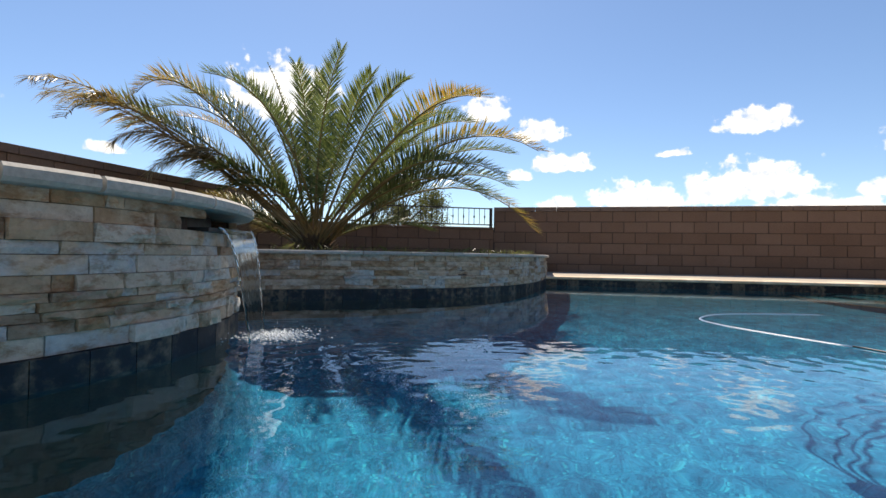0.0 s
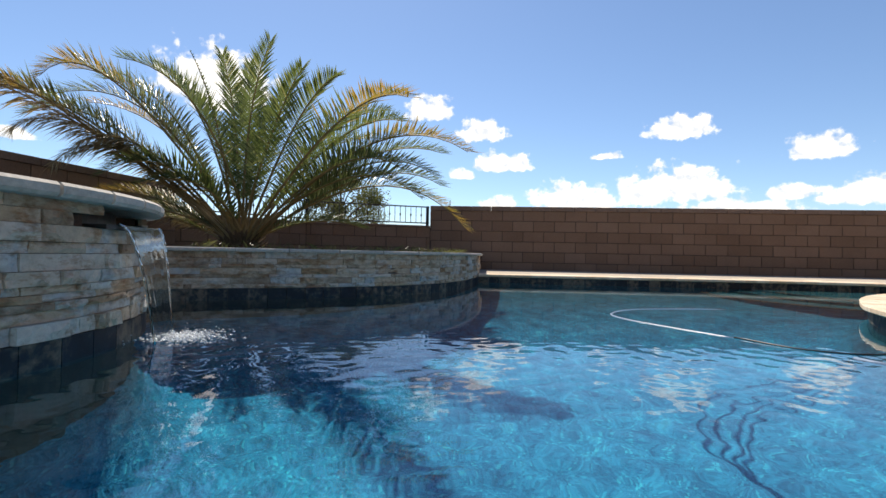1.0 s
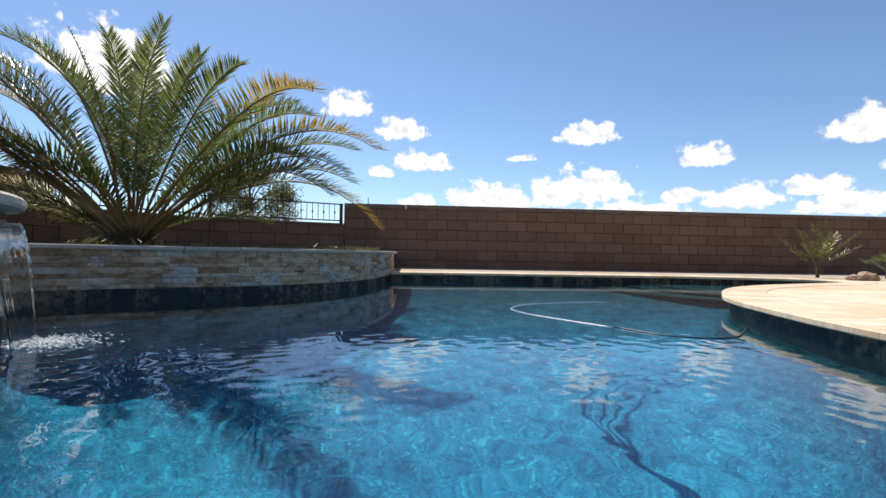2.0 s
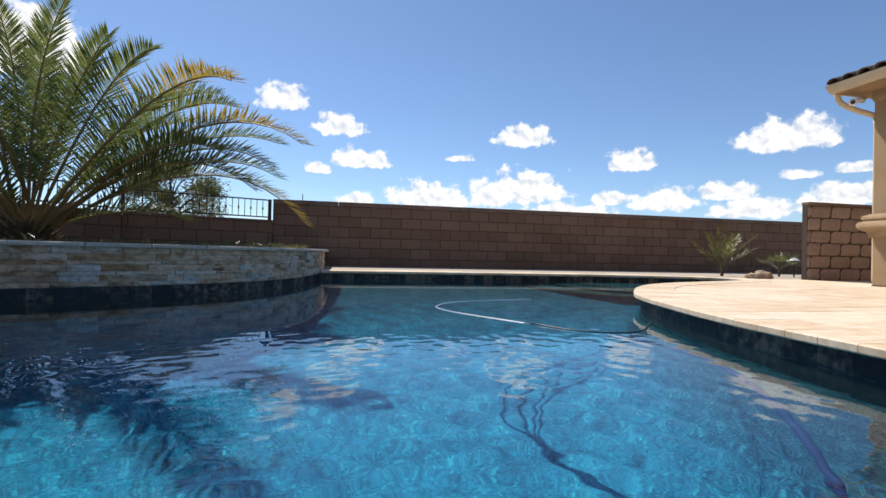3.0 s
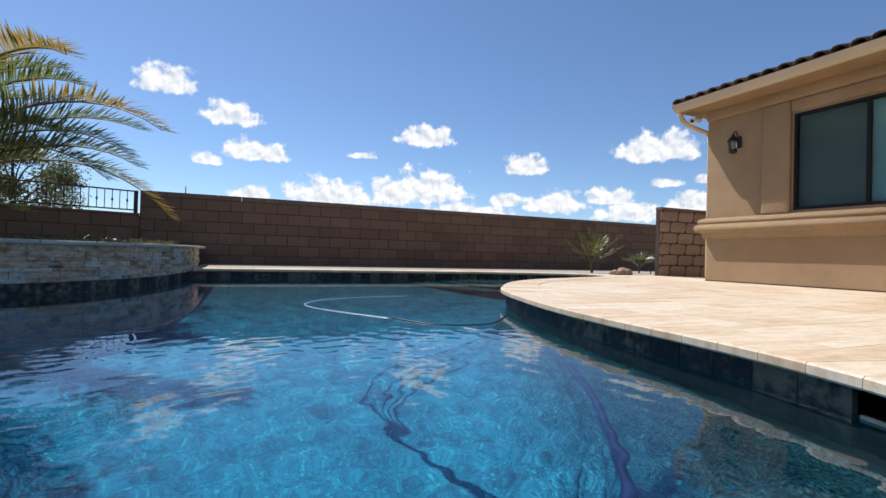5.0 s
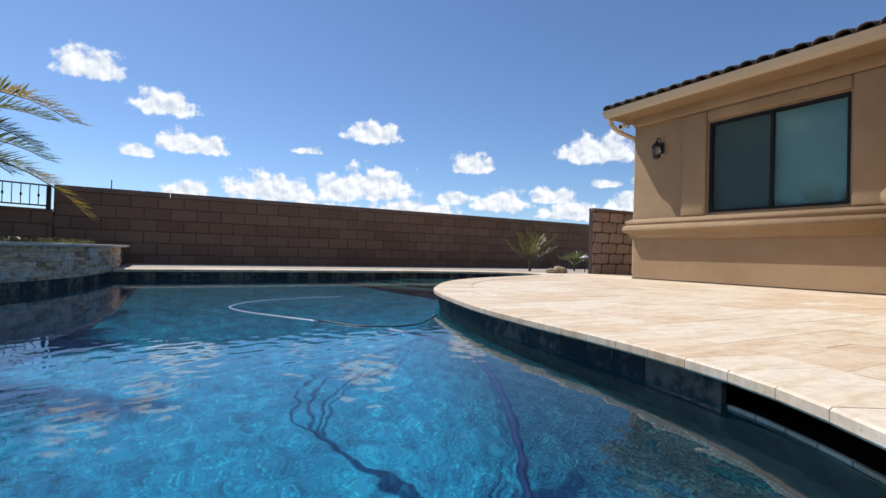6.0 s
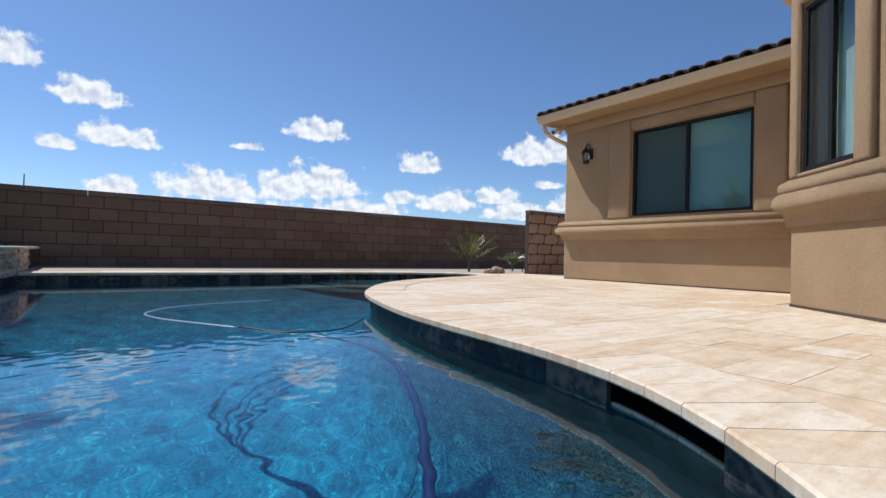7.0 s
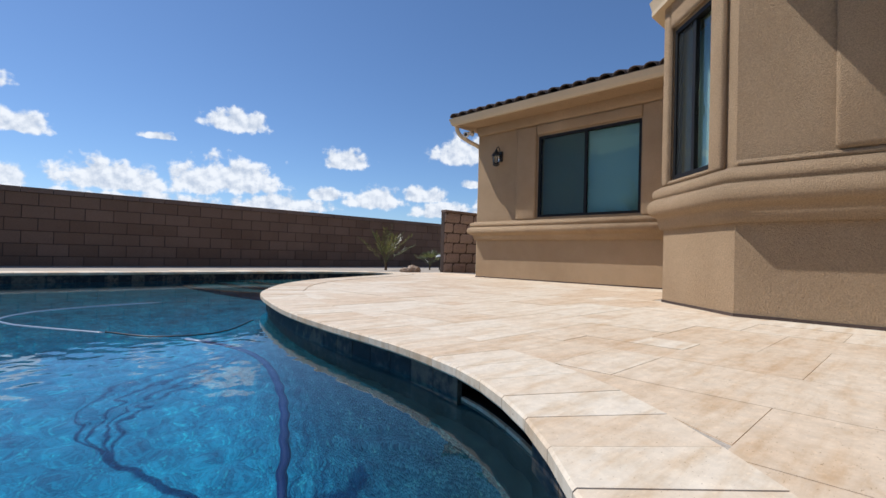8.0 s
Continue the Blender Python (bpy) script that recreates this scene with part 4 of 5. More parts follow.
# ---------------------------------------------------------------- spill of water
def spill():
    w = thing("waterfall", "thin glassy sheet of water falling from the spa", "waterfall", (-1.38, 2.42, WATER_Z))
    inv = Matrix.Translation((1.38, -2.42, -WATER_Z))
    L0, R0 = Vector((-1.40, 2.13, 0.374)), Vector((-1.50, 2.50, 0.376))
    L1, R1 = Vector((-1.345, 2.28, WATER_Z)), Vector((-1.415, 2.50, WATER_Z))

    def drop(a, b, u):
        p = a.lerp(b, u)
        p.z = a.z + (b.z - a.z) * u * u
        return p

    bm = bmesh.new()
    rows, cols = 26, 16
    rnd = random.Random(3)
    phase = [rnd.uniform(0, 6.28) for _ in range(5)]
    front, back = [], []
    for i in range(rows + 1):
        u = i / rows
        fr, bk = [], []
        for j in range(cols + 1):
            s = j / cols
            p = drop(L0, L1, u).lerp(drop(R0, R1, u), s)
            ripple = sum(0.0004 * math.sin((7 + 5 * k) * s * 3.1 + phase[k] + u * (3 + k)) for k in range(5)) * (0.4 + u)
            o = Vector((0.85, 0.45, 0.1)) * ripple
            fr.append(bm.verts.new(p + o + Vector((0.002, 0.001, 0))))
            bk.append(bm.verts.new(p + o * 0.6 - Vector((0.002, 0.001, 0))))
        front.append(fr)
        back.append(bk)
    for i in range(rows):
        for j in range(cols):
            bm.faces.new((front[i][j], front[i][j + 1], front[i + 1][j + 1], front[i + 1][j]))
            bm.faces.new((back[i][j + 1], back[i][j], back[i + 1][j], back[i + 1][j + 1]))
        for j, (x, y) in ((0, (front, back)), (cols, (back, front))):
            bm.faces.new((x[i][j], x[i + 1][j], y[i + 1][j], y[i][j]))
    bmesh.ops.recalc_face_normals(bm, faces=bm.faces)
    sheet = part("sheet", bm, M_FALL, w, "clear falling sheet", True)
    sheet.matrix_parent_inverse = inv
    sheet.visible_shadow = False
    for a, b, r in ((L0, L1, 0.0065), (R0, R1, 0.0055)):
        pts = [drop(a, b, i / 30) for i in range(31)]
        rr = [r * (0.8 + 0.35 * math.sin(i * 1.9) * min(1, i / 8)) for i in range(31)]
        e = part("rope_of_water", tube_bm(pts, rr, 8), M_FALL, w, "beaded edge of the sheet", True)
        e.matrix_parent_inverse = inv
        e.visible_shadow = False
    # white froth and drops where it lands
    bm = bmesh.new()
    for _ in range(900):
        r, a = abs(rnd.gauss(0, 0.07)), rnd.uniform(0, 6.28)
        x, y = -1.35 + r * math.cos(a) * 1.1 + rnd.uniform(-0.02, 0.10), 2.43 + r * math.sin(a) + rnd.uniform(-0.08, 0.07)
        bmesh.ops.create_icosphere(bm, subdivisions=1, radius=rnd.uniform(0.002, 0.0075), matrix=Matrix.Translation((x, y, WATER_Z + rnd.uniform(-0.004, 0.014))) @ Matrix.Diagonal((1.3, 1.3, 0.55, 1)))
    for _ in range(60):
        r, a = rnd.uniform(0.05, 0.26), rnd.uniform(0, 6.28)
        bmesh.ops.create_icosphere(bm, subdivisions=1, radius=rnd.uniform(0.0015, 0.004), matrix=Matrix.Translation((-1.27 + r * math.cos(a), 2.42 + r * math.sin(a), WATER_Z + abs(rnd.gauss(0.01, 0.02)))))
    fr = part("froth", bm, M_FROTH, w, "white froth and drops", True)
    fr.matrix_parent_inverse = inv
    fr["kind"] = "stuff"


def froth_material():
    m, nt, b = material("froth", 0.08, 0, 0.6)
    b.inputs["Base Color"].default_value = (0.92, 0.95, 0.97, 1)
    b.inputs["Transmission Weight"].default_value = 0.35
    b.inputs["IOR"].default_value = 1.33
    return m


M_FROTH = froth_material()
spill()

# ---------------------------------------------------------------- palm
PALM_AT = Vector((-3.07, 6.25, 0.26))
palm = thing("palm_tree", "bushy date palm with green and yellowing feather fronds in the planter", "palm", PALM_AT)
PRND = random.Random(11)


def frond(tip, bend, kind="green", base=None, pairs=104, leaf=0.43):
    """One feather frond: an arched rachis with folded leaflets that shorten to the tip. Places in metres of the yard."""
    a = base or (PALM_AT + Vector((PRND.uniform(-0.1, 0.1), PRND.uniform(-0.1, 0.1), 0.05)))
    c, b = Vector(bend), Vector(tip)
    length = (c - a).length * 0.5 + (b - c).length * 0.5 + (b - a).length * 0.5

    def at(u):
        return a * (1 - u) ** 2 + c * 2 * u * (1 - u) + b * u * u

    def way(u):
        return ((c - a) * (1 - u) + (b - c) * u).normalized()

    bm = tube_bm([at(i / 14) for i in range(15)], [0.019 * (1 - 0.9 * i / 14) + 0.0015 for i in range(15)], 5)
    for f in bm.faces:
        f.material_index = 1
    start = 0.2
    k = leaf * min(1.0, 0.55 + 0.2 * length)
    for i in range(pairs):
        u = start + (1 - start) * (i + PRND.uniform(-0.2, 0.2)) / (pairs - 1)
        u = min(max(u, 0.02), 1.0)
        f = (u - start) / (1 - start)
        t, p = way(u), at(u)
        side = t.cross(Vector((0, 0, 1)))
        if side.length < 0.05:
            side = Vector((1, 0, 0))
        side.normalize()
        up = side.cross(t).normalized()
        size = k * (0.35 + 0.65 * min(1.0, f / 0.22)) * (1.0 - 0.62 * max(0.0, f - 0.35) / 0.65)
        lean = radians(60 - 30 * f)
        for sgn in (-1, 1):
            rise = PRND.uniform(0.2, 0.75) if kind != "dry" else PRND.uniform(-0.5, 0.3)
            d = (t * math.cos(lean + PRND.gauss(0, 0.09)) + side * sgn * math.sin(lean) + up * rise).normalized()
            L = size * PRND.uniform(0.82, 1.1)
            w = 0.0092 * (0.75 + 0.4 * PRND.random()) * (1 if f < 0.8 else 0.7)
            wv = d.cross(up).normalized() * w
            sag = Vector((0, 0, -1)) * L * (PRND.uniform(0.03, 0.16) if kind != "dry" else PRND.uniform(0.1, 0.4))
            q0, q1, q2 = p, p + d * L * 0.5 + sag * 0.25, p + d * L + sag
            keel = up * -0.004
            v0, v1 = bm.verts.new(q0 - wv * 0.4), bm.verts.new(q0 + wv * 0.4)
            m0, mk, m1 = bm.verts.new(q1 - wv), bm.verts.new(q1 + keel), bm.verts.new(q1 + wv)
            e = bm.verts.new(q2)
            for vs in ((v0, v1, mk), (v0, mk, m0), (v1, m1, mk), (m0, mk, e), (mk, m1, e)):
                face = bm.faces.new(vs)
                if kind == "yel" and f + PRND.gauss(0, 0.14) < 0.5 or kind == "tip" and f + PRND.gauss(0, 0.06) < 0.72:
                    face.material_index = 2
    leafmat = {"green": M_FROND, "yel": M_FROND_YELLOW, "tip": M_FROND_YELLOW, "dry": M_FROND_DRY}[kind]
    ob = part("frond", bm, leafmat, palm, {"yel": "yellowing frond", "tip": "green frond with a yellow tip", "dry": "dry grey-brown frond"}.get(kind, ""))
    ob.data.materials.append(M_RACHIS)
    ob.data.materials.append(M_FROND)
    ob.matrix_parent_inverse = Matrix.Translation(-PALM_AT)
    return ob


M_RACHIS = surface("rachis", [(0.3, (0.17, 0.125, 0.05)), (0.7, (0.33, 0.22, 0.09))], 20, 4, 0.5, 0.1, 0.001, 0, 0.2)


def palm_trunk():
    """A short stump wrapped in the cut bases of old fronds."""
    bm = lathe_bm([(0.20, -0.02), (0.22, 0.05), (0.19, 0.13), (0.13, 0.20), (0.05, 0.25)], 14)
    for i in range(70):
        a, z = i * 2.4, 0.005 + 0.18 * i / 70
        r = 0.21 - 0.10 * i / 70
        d = Vector((math.cos(a), math.sin(a), 0.75 + 0.6 * i / 70)).normalized()
        p = Vector((r * math.cos(a), r * math.sin(a), z))
        tube_bm([p - d * 0.05, p + d * 0.06, p + d * (0.10 + 0.09 * PRND.random())], [0.03, 0.024, 0.008], 5, True, bm)
    return part("trunk", bm, M_BARK, palm, "stump wrapped in old frond bases")


palm_trunk()
frond((-4.75, 3.90, 1.88), (-4.92, 4.96, 2.35), "dry")
frond((-4.59, 4.10, 1.55), (-5.06, 5.04, 2.57), "yel")
frond((-4.58, 4.90, 2.05), (-4.34, 5.36, 2.95), "yel")
frond((-5.15, 5.60, 2.09), (-3.94, 5.94, 2.58), "green")
frond((-4.66, 4.70, 1.46), (-4.49, 5.28, 2.12), "dry")
frond((-4.40, 4.90, 1.15), (-4.10, 5.36, 1.93), "dry")
frond((-3.83, 5.10, 2.30), (-3.14, 5.64, 2.36), "green")
frond((-3.20, 5.30, 2.44), (-3.14, 5.92, 1.90), "green", pairs=40, leaf=0.07)
frond((-3.01, 5.60, 2.52), (-3.08, 6.14, 2.06), "green")
frond((-2.37, 5.45, 2.60), (-2.88, 5.83, 2.02), "green")
frond((-1.98, 5.40, 2.28), (-2.49, 5.86, 1.98), "green")
frond((-1.57, 5.30, 2.15), (-2.13, 5.72, 2.13), "green")
frond((-0.57, 4.00, 1.49), (-1.37, 5.10, 2.08), "yel")
frond((-0.87, 5.50, 1.72), (-1.74, 6.00, 2.07), "green")
frond((-0.14, 4.95, 1.27), (-1.19, 5.53, 2.07), "yel")
frond((-0.49, 6.10, 1.50), (-1.52, 6.24, 1.88), "green")
frond((-0.57, 5.95, 1.21), (-1.41, 6.13, 1.84), "green")
frond((-0.22, 6.30, 0.62), (-1.20, 6.32, 1.78), "tip")
frond((-3.67, 5.20, 0.99), (-3.16, 5.78, 1.33), "green")
frond((-4.50, 7.00, 2.70), (-3.62, 6.90, 2.03), "green")
frond((-3.47, 7.10, 3.03), (-3.17, 6.64, 2.00), "green")
frond((-2.93, 7.20, 2.64), (-3.08, 6.78, 1.94), "green")
frond((-1.67, 6.90, 1.36), (-2.55, 6.56, 1.49), "green")
frond((-5.39, 6.40, 2.26), (-4.07, 6.46, 2.23), "yel")
frond((-5.18, 4.40, 1.94), (-4.76, 5.06, 2.15), "dry")
frond((-4.93, 4.60, 1.81), (-4.81, 5.34, 2.33), "green")
frond((-4.68, 5.40, 2.32), (-4.02, 5.66, 2.49), "yel")
frond((-5.00, 5.20, 1.76), (-4.56, 5.58, 2.30), "green")
frond((-4.22, 5.00, 1.39), (-3.90, 5.50, 1.88), "dry")
frond((-3.92, 5.00, 1.06), (-3.53, 5.50, 1.66), "green")
frond((-4.65, 5.80, 2.35), (-3.80, 6.02, 2.49), "green")
frond((-4.16, 6.10, 2.62), (-3.39, 6.04, 2.20), "green")
frond((-1.24, 6.30, 2.08), (-2.06, 6.32, 2.14), "green")
frond((-0.73, 5.80, 0.94), (-1.57, 6.02, 1.68), "green")
frond((-0.84, 5.20, 1.16), (-1.62, 5.78, 1.72), "green")
frond((-1.60, 7.10, 1.93), (-2.50, 6.84, 1.88), "green")
frond((-0.50, 6.10, 1.11), (-1.38, 6.24, 1.67), "green")

# older outer fronds, low on both sides
for i in range(8):
    az = radians((168, 186, 200, 214, 176, 192, 8, 150, 24, 172, 182, 196, 160, 205)[i] + PRND.uniform(-6, 6))
    rise = radians(PRND.uniform(25, 45))
    L = PRND.uniform(1.45, 2.05)
    out = Vector((math.cos(az), math.sin(az), 0))
    bend = PALM_AT + Vector((0, 0, 0.08)) + (out * math.cos(rise) + Vector((0, 0, math.sin(rise)))) * L * 0.62
    frond(bend + out * L * 0.45 + Vector((0, 0, -L * PRND.uniform(0.02, 0.2))), bend, ("green", "dry", "yel", "green", "dry", "green")[i % 6])

# ---------------------------------------------------------------- railing on the low walls
def railing():
    r = thing("railing", "black wrought iron railing on the low block wall", "railing", (-3.3, 9.05, 0.85))
    inv = Matrix.Translation((3.3, -9.05, -0.85))

    def add(name, bm, label=""):
        ob = part(name, bm, M_BLACK, r, label)
        ob.matrix_parent_inverse = inv
        return ob

    for a, b in ((Vector((-1.09, FAR_Y - 0.06, 0)), Vector((-3.26, 8.98, 0))), (Vector((-3.26, 8.98, 0)), Vector((-4.72, 7.1, 0)))):
        t = (b - a).normalized()
        n = Vector((t.y, -t.x, 0))
        L = (b - a).length
        m = Matrix.Translation(a) @ Matrix(((t.x, n.x, 0, 0), (t.y, n.y, 0, 0), (0, 0, 1, 0), (0, 0, 0, 1)))
        for z in (0.885, 1.205):
            bm = box_bm((0, -0.016, z), (L, 0.016, z + 0.022), 0.002)
            bmesh.ops.transform(bm, matrix=m, verts=bm.verts)
            add("rail", bm)
        k = int(L / 0.105)
        for i in range(k):
            s = (i + 0.5) * L / k
            p = a + t * s
            prof = [(0.0065, 0.9), (0.0065, 1.01), (0.0065, 1.02)]
            if i % 2:
                prof += [(0.014, 1.035), (0.017, 1.05), (0.014, 1.065), (0.0065, 1.08)]
            prof += [(0.0065, 1.205)]
            bm = lathe_bm(prof, 6)
            bmesh.ops.translate(bm, verts=bm.verts, vec=p)
            add("picket", bm)
    for x, y, z in ((-3.26, 8.98, 1.27), (-4.70, 7.14, 1.25), (-1.12, FAR_Y - 0.07, 1.23)):
        bm = box_bm((x - 0.028, y - 0.028, 0.84), (x + 0.028, y + 0.028, z), 0.003)
        add("post", bm)


railing()

# ---------------------------------------------------------------- pool cleaner hose
def hose():
    pts = spline([(2.6, 4.30, WATER_Z - 0.02), (2.1, 4.40, WATER_Z - 0.013), (1.74, 4.38, WATER_Z - 0.004), (1.2, 4.21, WATER_Z - 0.005), (0.95, 3.88, WATER_Z - 0.005), (0.97, 3.6, WATER_Z - 0.005), (1.1, 3.33, WATER_Z - 0.005),
                  (1.33, 2.95, WATER_Z - 0.006)], 0.05)
    silhouette_run = spline([(1.33, 2.95, WATER_Z + 0.003), (1.5, 2.66, WATER_Z + 0.001), (1.8, 2.62, WATER_Z + 0.001), (2.13, 2.96, WATER_Z + 0.002)], 0.05)
    h = thing("pool_hose", "pale floating pool cleaner hose lying in a loop", "hose")
    part("hose", tube_bm(pts, 0.0095, 10), M_HOSE, h, "", True)
    # same hose; its dark silhouette at this angle is painted on as black
    part("hose", tube_bm(silhouette_run, 0.005, 8), M_BLACK, h, "length of hose painted black for its silhouetted look", True)
    low = spline([(1.60, 2.52, WATER_Z - 0.015), (1.70, 2.26, WATER_Z - 0.03), (1.76, 2.0, -0.28), (1.69, 1.65, -0.5), (1.50, 1.25, -0.78), (1.20, 0.8, -1.15), (0.82, 0.4, -1.55)], 0.06)
    h2 = thing("suction_hose", "blue pool hose sinking towards the floor", "hose")
    part("hose", tube_bm(low, 0.018, 10), M_HOSE_BLUE, h2, "", True)
    # pale sleeve added for the white glint where the hose breaks the surface
    part("joint", tube_bm([low[0], low[1], low[2]], 0.0205, 10), M_HOSE, h2, "pale sleeve painted in for the glint on the hose", True)


hose()

# ---------------------------------------------------------------- fittings on the house
def lantern():
    x, y, z = HX - 0.065, 4.63, 1.76
    l = thing("wall_lantern", "black metal carriage lantern on the stucco wall", "wall lamp", (x, y, z))
    part("backplate", box_bm((0.035, -0.05, 0.08), (0.068, 0.05, 0.24), 0.012), M_BLACK, l)
    part("arm", tube_bm([(0.05, 0, 0.2), (0.03, 0, 0.29), (0.0, 0, 0.31), (-0.035, 0, 0.285), (-0.045, 0, 0.25)], 0.008, 8), M_BLACK, l, "", True)
    o = Matrix.Translation((-0.045, 0, 0))
    for nm, prof, mat, lab in (("hood", [(0.075, 0.16), (0.07, 0.175), (0.045, 0.21), (0.02, 0.235), (0.012, 0.262)], M_BLACK, ""), ("glass", [(0.042, 0.035), (0.055, 0.16)], M_LAMPGLASS, "clear lamp glass"),
                               ("base", [(0.02, -0.005), (0.05, 0.01), (0.056, 0.022), (0.05, 0.036)], M_BLACK, "")):
        bm = lathe_bm(prof, 16)
        bmesh.ops.transform(bm, matrix=o, verts=bm.verts)
        part(nm, bm, mat, l, lab, nm == "glass")
    for k in range(6):
        a = k * math.pi / 3
        part("bar", tube_bm([(-0.045 + 0.046 * math.cos(a), 0.046 * math.sin(a), 0.03), (-0.045 + 0.06 * math.cos(a), 0.06 * math.sin(a), 0.165)], 0.004, 5), M_BLACK, l)


M_LAMPGLASS = glass_material("lamp_glass", (0.85, 0.86, 0.84), 0.15)
lantern()


def watch_camera():
    c = thing("security_camera", "small white bullet camera under the eave", "camera", (6.56, 5.20, 2.33))
    part("mount", tube_bm([(0.15, 0.0, 0.04), (0.07, 0.0, 0.04), (0.03, 0, 0.0)], [0.045, 0.024, 0.02], 10), M_WHITE, c, "", True)
    way = Vector((-0.75, -0.55, -0.25)).normalized()
    part("body", tube_bm([-way * 0.07, -way * 0.063, way * 0.08, way * 0.088], [0.03, 0.046, 0.048, 0.04], 14), M_WHITE, c, "", True)
    part("lens", tube_bm([way * 0.085, way * 0.093], 0.026, 12), M_BLACK, c, "black lens")


watch_camera()
spout = spline([(6.45, 5.32, 2.47), (6.47, 5.31, 2.38), (6.52, 5.27, 2.30), (6.66, 5.20, 2.22), (6.80, 5.14, 2.16), (6.84, 5.125, 2.05), (6.84, 5.125, 1.0), (6.84, 5.125, 0.05)], 0.03)
part("downspout", tube_bm(spout, 0.034, 10), M_FASCIA, house, "tan painted downspout", True)

# ---------------------------------------------------------------- planting bed beside the house
bm = bmesh.new()
bm.faces.new([bm.verts.new((x, y, -0.012)) for x, y in ((6.66, 6.62), (11.4, 6.62), (11.4, 9.9), (-0.2, 9.9), (-0.2, 7.86), (4.6, 7.84), (5.7, 7.6), (6.45, 7.1))])
tagged(link_mesh("gravel_bed", bm, M_GRAVEL), "brown gravel planting bed along the wall", "gravel", kind="structure")


def yucca(name, at, size, n, label, seed, mat):
    rnd = random.Random(seed)
    t = thing(name, label, "shrub", at)
    part("stem", tube_bm([(0, 0, -0.03), (0.01, 0, 0.12 * size), (0.0, 0.01, 0.3 * size)], [0.022, 0.016, 0.01], 7), M_BARK, t, "", True)
    for i in range(n):
        az, rise = i * 2.399 + rnd.uniform(-0.3, 0.3), radians(rnd.uniform(15, 80))
        d = Vector((math.cos(az) * math.cos(rise), math.sin(az) * math.cos(rise), math.sin(rise)))
        base = Vector((0, 0, size * rnd.uniform(0.1, 0.36)))
        stalk = d * size * rnd.uniform(0.3, 0.55)
        bm = tube_bm([base, base + stalk], [0.005, 0.003], 4)
        hub = base + stalk
        for k in range(11):
            f = (k - 5) / 5
            s = d.cross(Vector((0, 0, 1))).normalized()
            u = s.cross(d)
            w = (d * (1 - 0.45 * abs(f)) + s * f * 0.9 + u * rnd.uniform(-0.15, 0.25)).normalized()
            L = size * rnd.uniform(0.26, 0.42)
            q = w.cross(u).normalized() * 0.007
            v = [bm.verts.new(hub), bm.verts.new(hub + w * L * 0.5 - q), bm.verts.new(hub + w * L + Vector((0, 0, -0.12 * L))), bm.verts.new(hub + w * L * 0.5 + q)]
            bm.faces.new(v)
        part("leaf", bm, mat, t)
    return t


def young_palm(at, label):
    """A small feather palm: stiff fronds that rise in a V from a short stem."""
    rnd = random.Random(5)
    t = thing("young_palm", label, "palm", at)
    part("stem", tube_bm([(0, 0, -0.03), (0.01, 0, 0.1), (0.0, 0.01, 0.22)], [0.03, 0.024, 0.014], 7), M_BARK, t, "", True)
    for i in range(11):
        az = i * 2.399 + 0.3
        rise = radians((52, 66, 40, 74, 58, 34, 62, 48, 70, 44, 80)[i])
        d = Vector((math.cos(az) * math.cos(rise), math.sin(az) * math.cos(rise) * 0.7, math.sin(rise)))
        L = rnd.uniform(0.66, 0.95)
        base = Vector((0, 0, rnd.uniform(0.08, 0.2)))
        ways = [base + d * L * f - Vector((0, 0, 0.10 * L * f * f)) for f in np.linspace(0, 1, 7)]
        bm = tube_bm(ways, [0.006 - 0.0007 * k for k in range(7)], 4)
        s = d.cross(Vector((0, 0, 1))).normalized()
        up = s.cross(d)
        for k in range(15):
            f = 0.3 + 0.7 * k / 14
            p = base + d * L * f - Vector((0, 0, 0.10 * L * f * f))
            for sgn in (-1, 1):
                w = (d * 0.75 + s * sgn * (1.0 - 0.5 * f) + up * rnd.uniform(-0.1, 0.5)).normalized()
                n = rnd.uniform(0.13, 0.22) * (1.15 - 0.5 * f)
                q = w.cross(up).normalized() * 0.0065
                bm.faces.new([bm.verts.new(p), bm.verts.new(p + w * n * 0.5 - q), bm.verts.new(p + w * n + Vector((0, 0, -0.15 * n))), bm.verts.new(p + w * n * 0.5 + q)])
        part("frond", bm, M_GRASS, t)
    return t


young_palm((7.0, 7.8, 0.0), "young feather palm with pale green fronds in the bed")
yucca("shrub", (8.35, 7.9, 0.0), 0.55, 14, "low dark shrub beside the path light", 9, M_TREE)


def rock(at, size, seed):
    bm = bmesh.new()
    bmesh.ops.create_icosphere(bm, subdivisions=3, radius=1.0)
    for v in bm.verts:
        k = 1 + 0.28 * noise.noise(v.co * 1.7 + Vector((seed, 0, 0))) + 0.1 * noise.noise(v.co * 5)
        v.co = Vector((v.co.x * k * size[0], v.co.y * k * size[1], max(-0.4, v.co.z * k) * size[2]))
    ob = link_mesh("rock", bm, M_ROCK, None, "", False)
    ob.location = at
    return tagged(ob, "pale tan boulder at the edge of the bed", "rock", "rocks in the bed")


rock((6.78, 6.92, 0.02), (0.10, 0.09, 0.06), 1.0)
rock((7.02, 6.95, 0.03), (0.16, 0.11, 0.09), 4.0)
pl = thing("path_light", "black path light with a pale metal cap in the bed", "path light", (8.42, 7.65, 0.0))
part("stake", lathe_bm([(0.012, -0.03), (0.012, 0.31)], 8), M_BLACK, pl)
part("cap", lathe_bm([(0.085, 0.30), (0.08, 0.312), (0.03, 0.345), (0.01, 0.352)], 18), M_WHITE, pl, "pale metal cap")


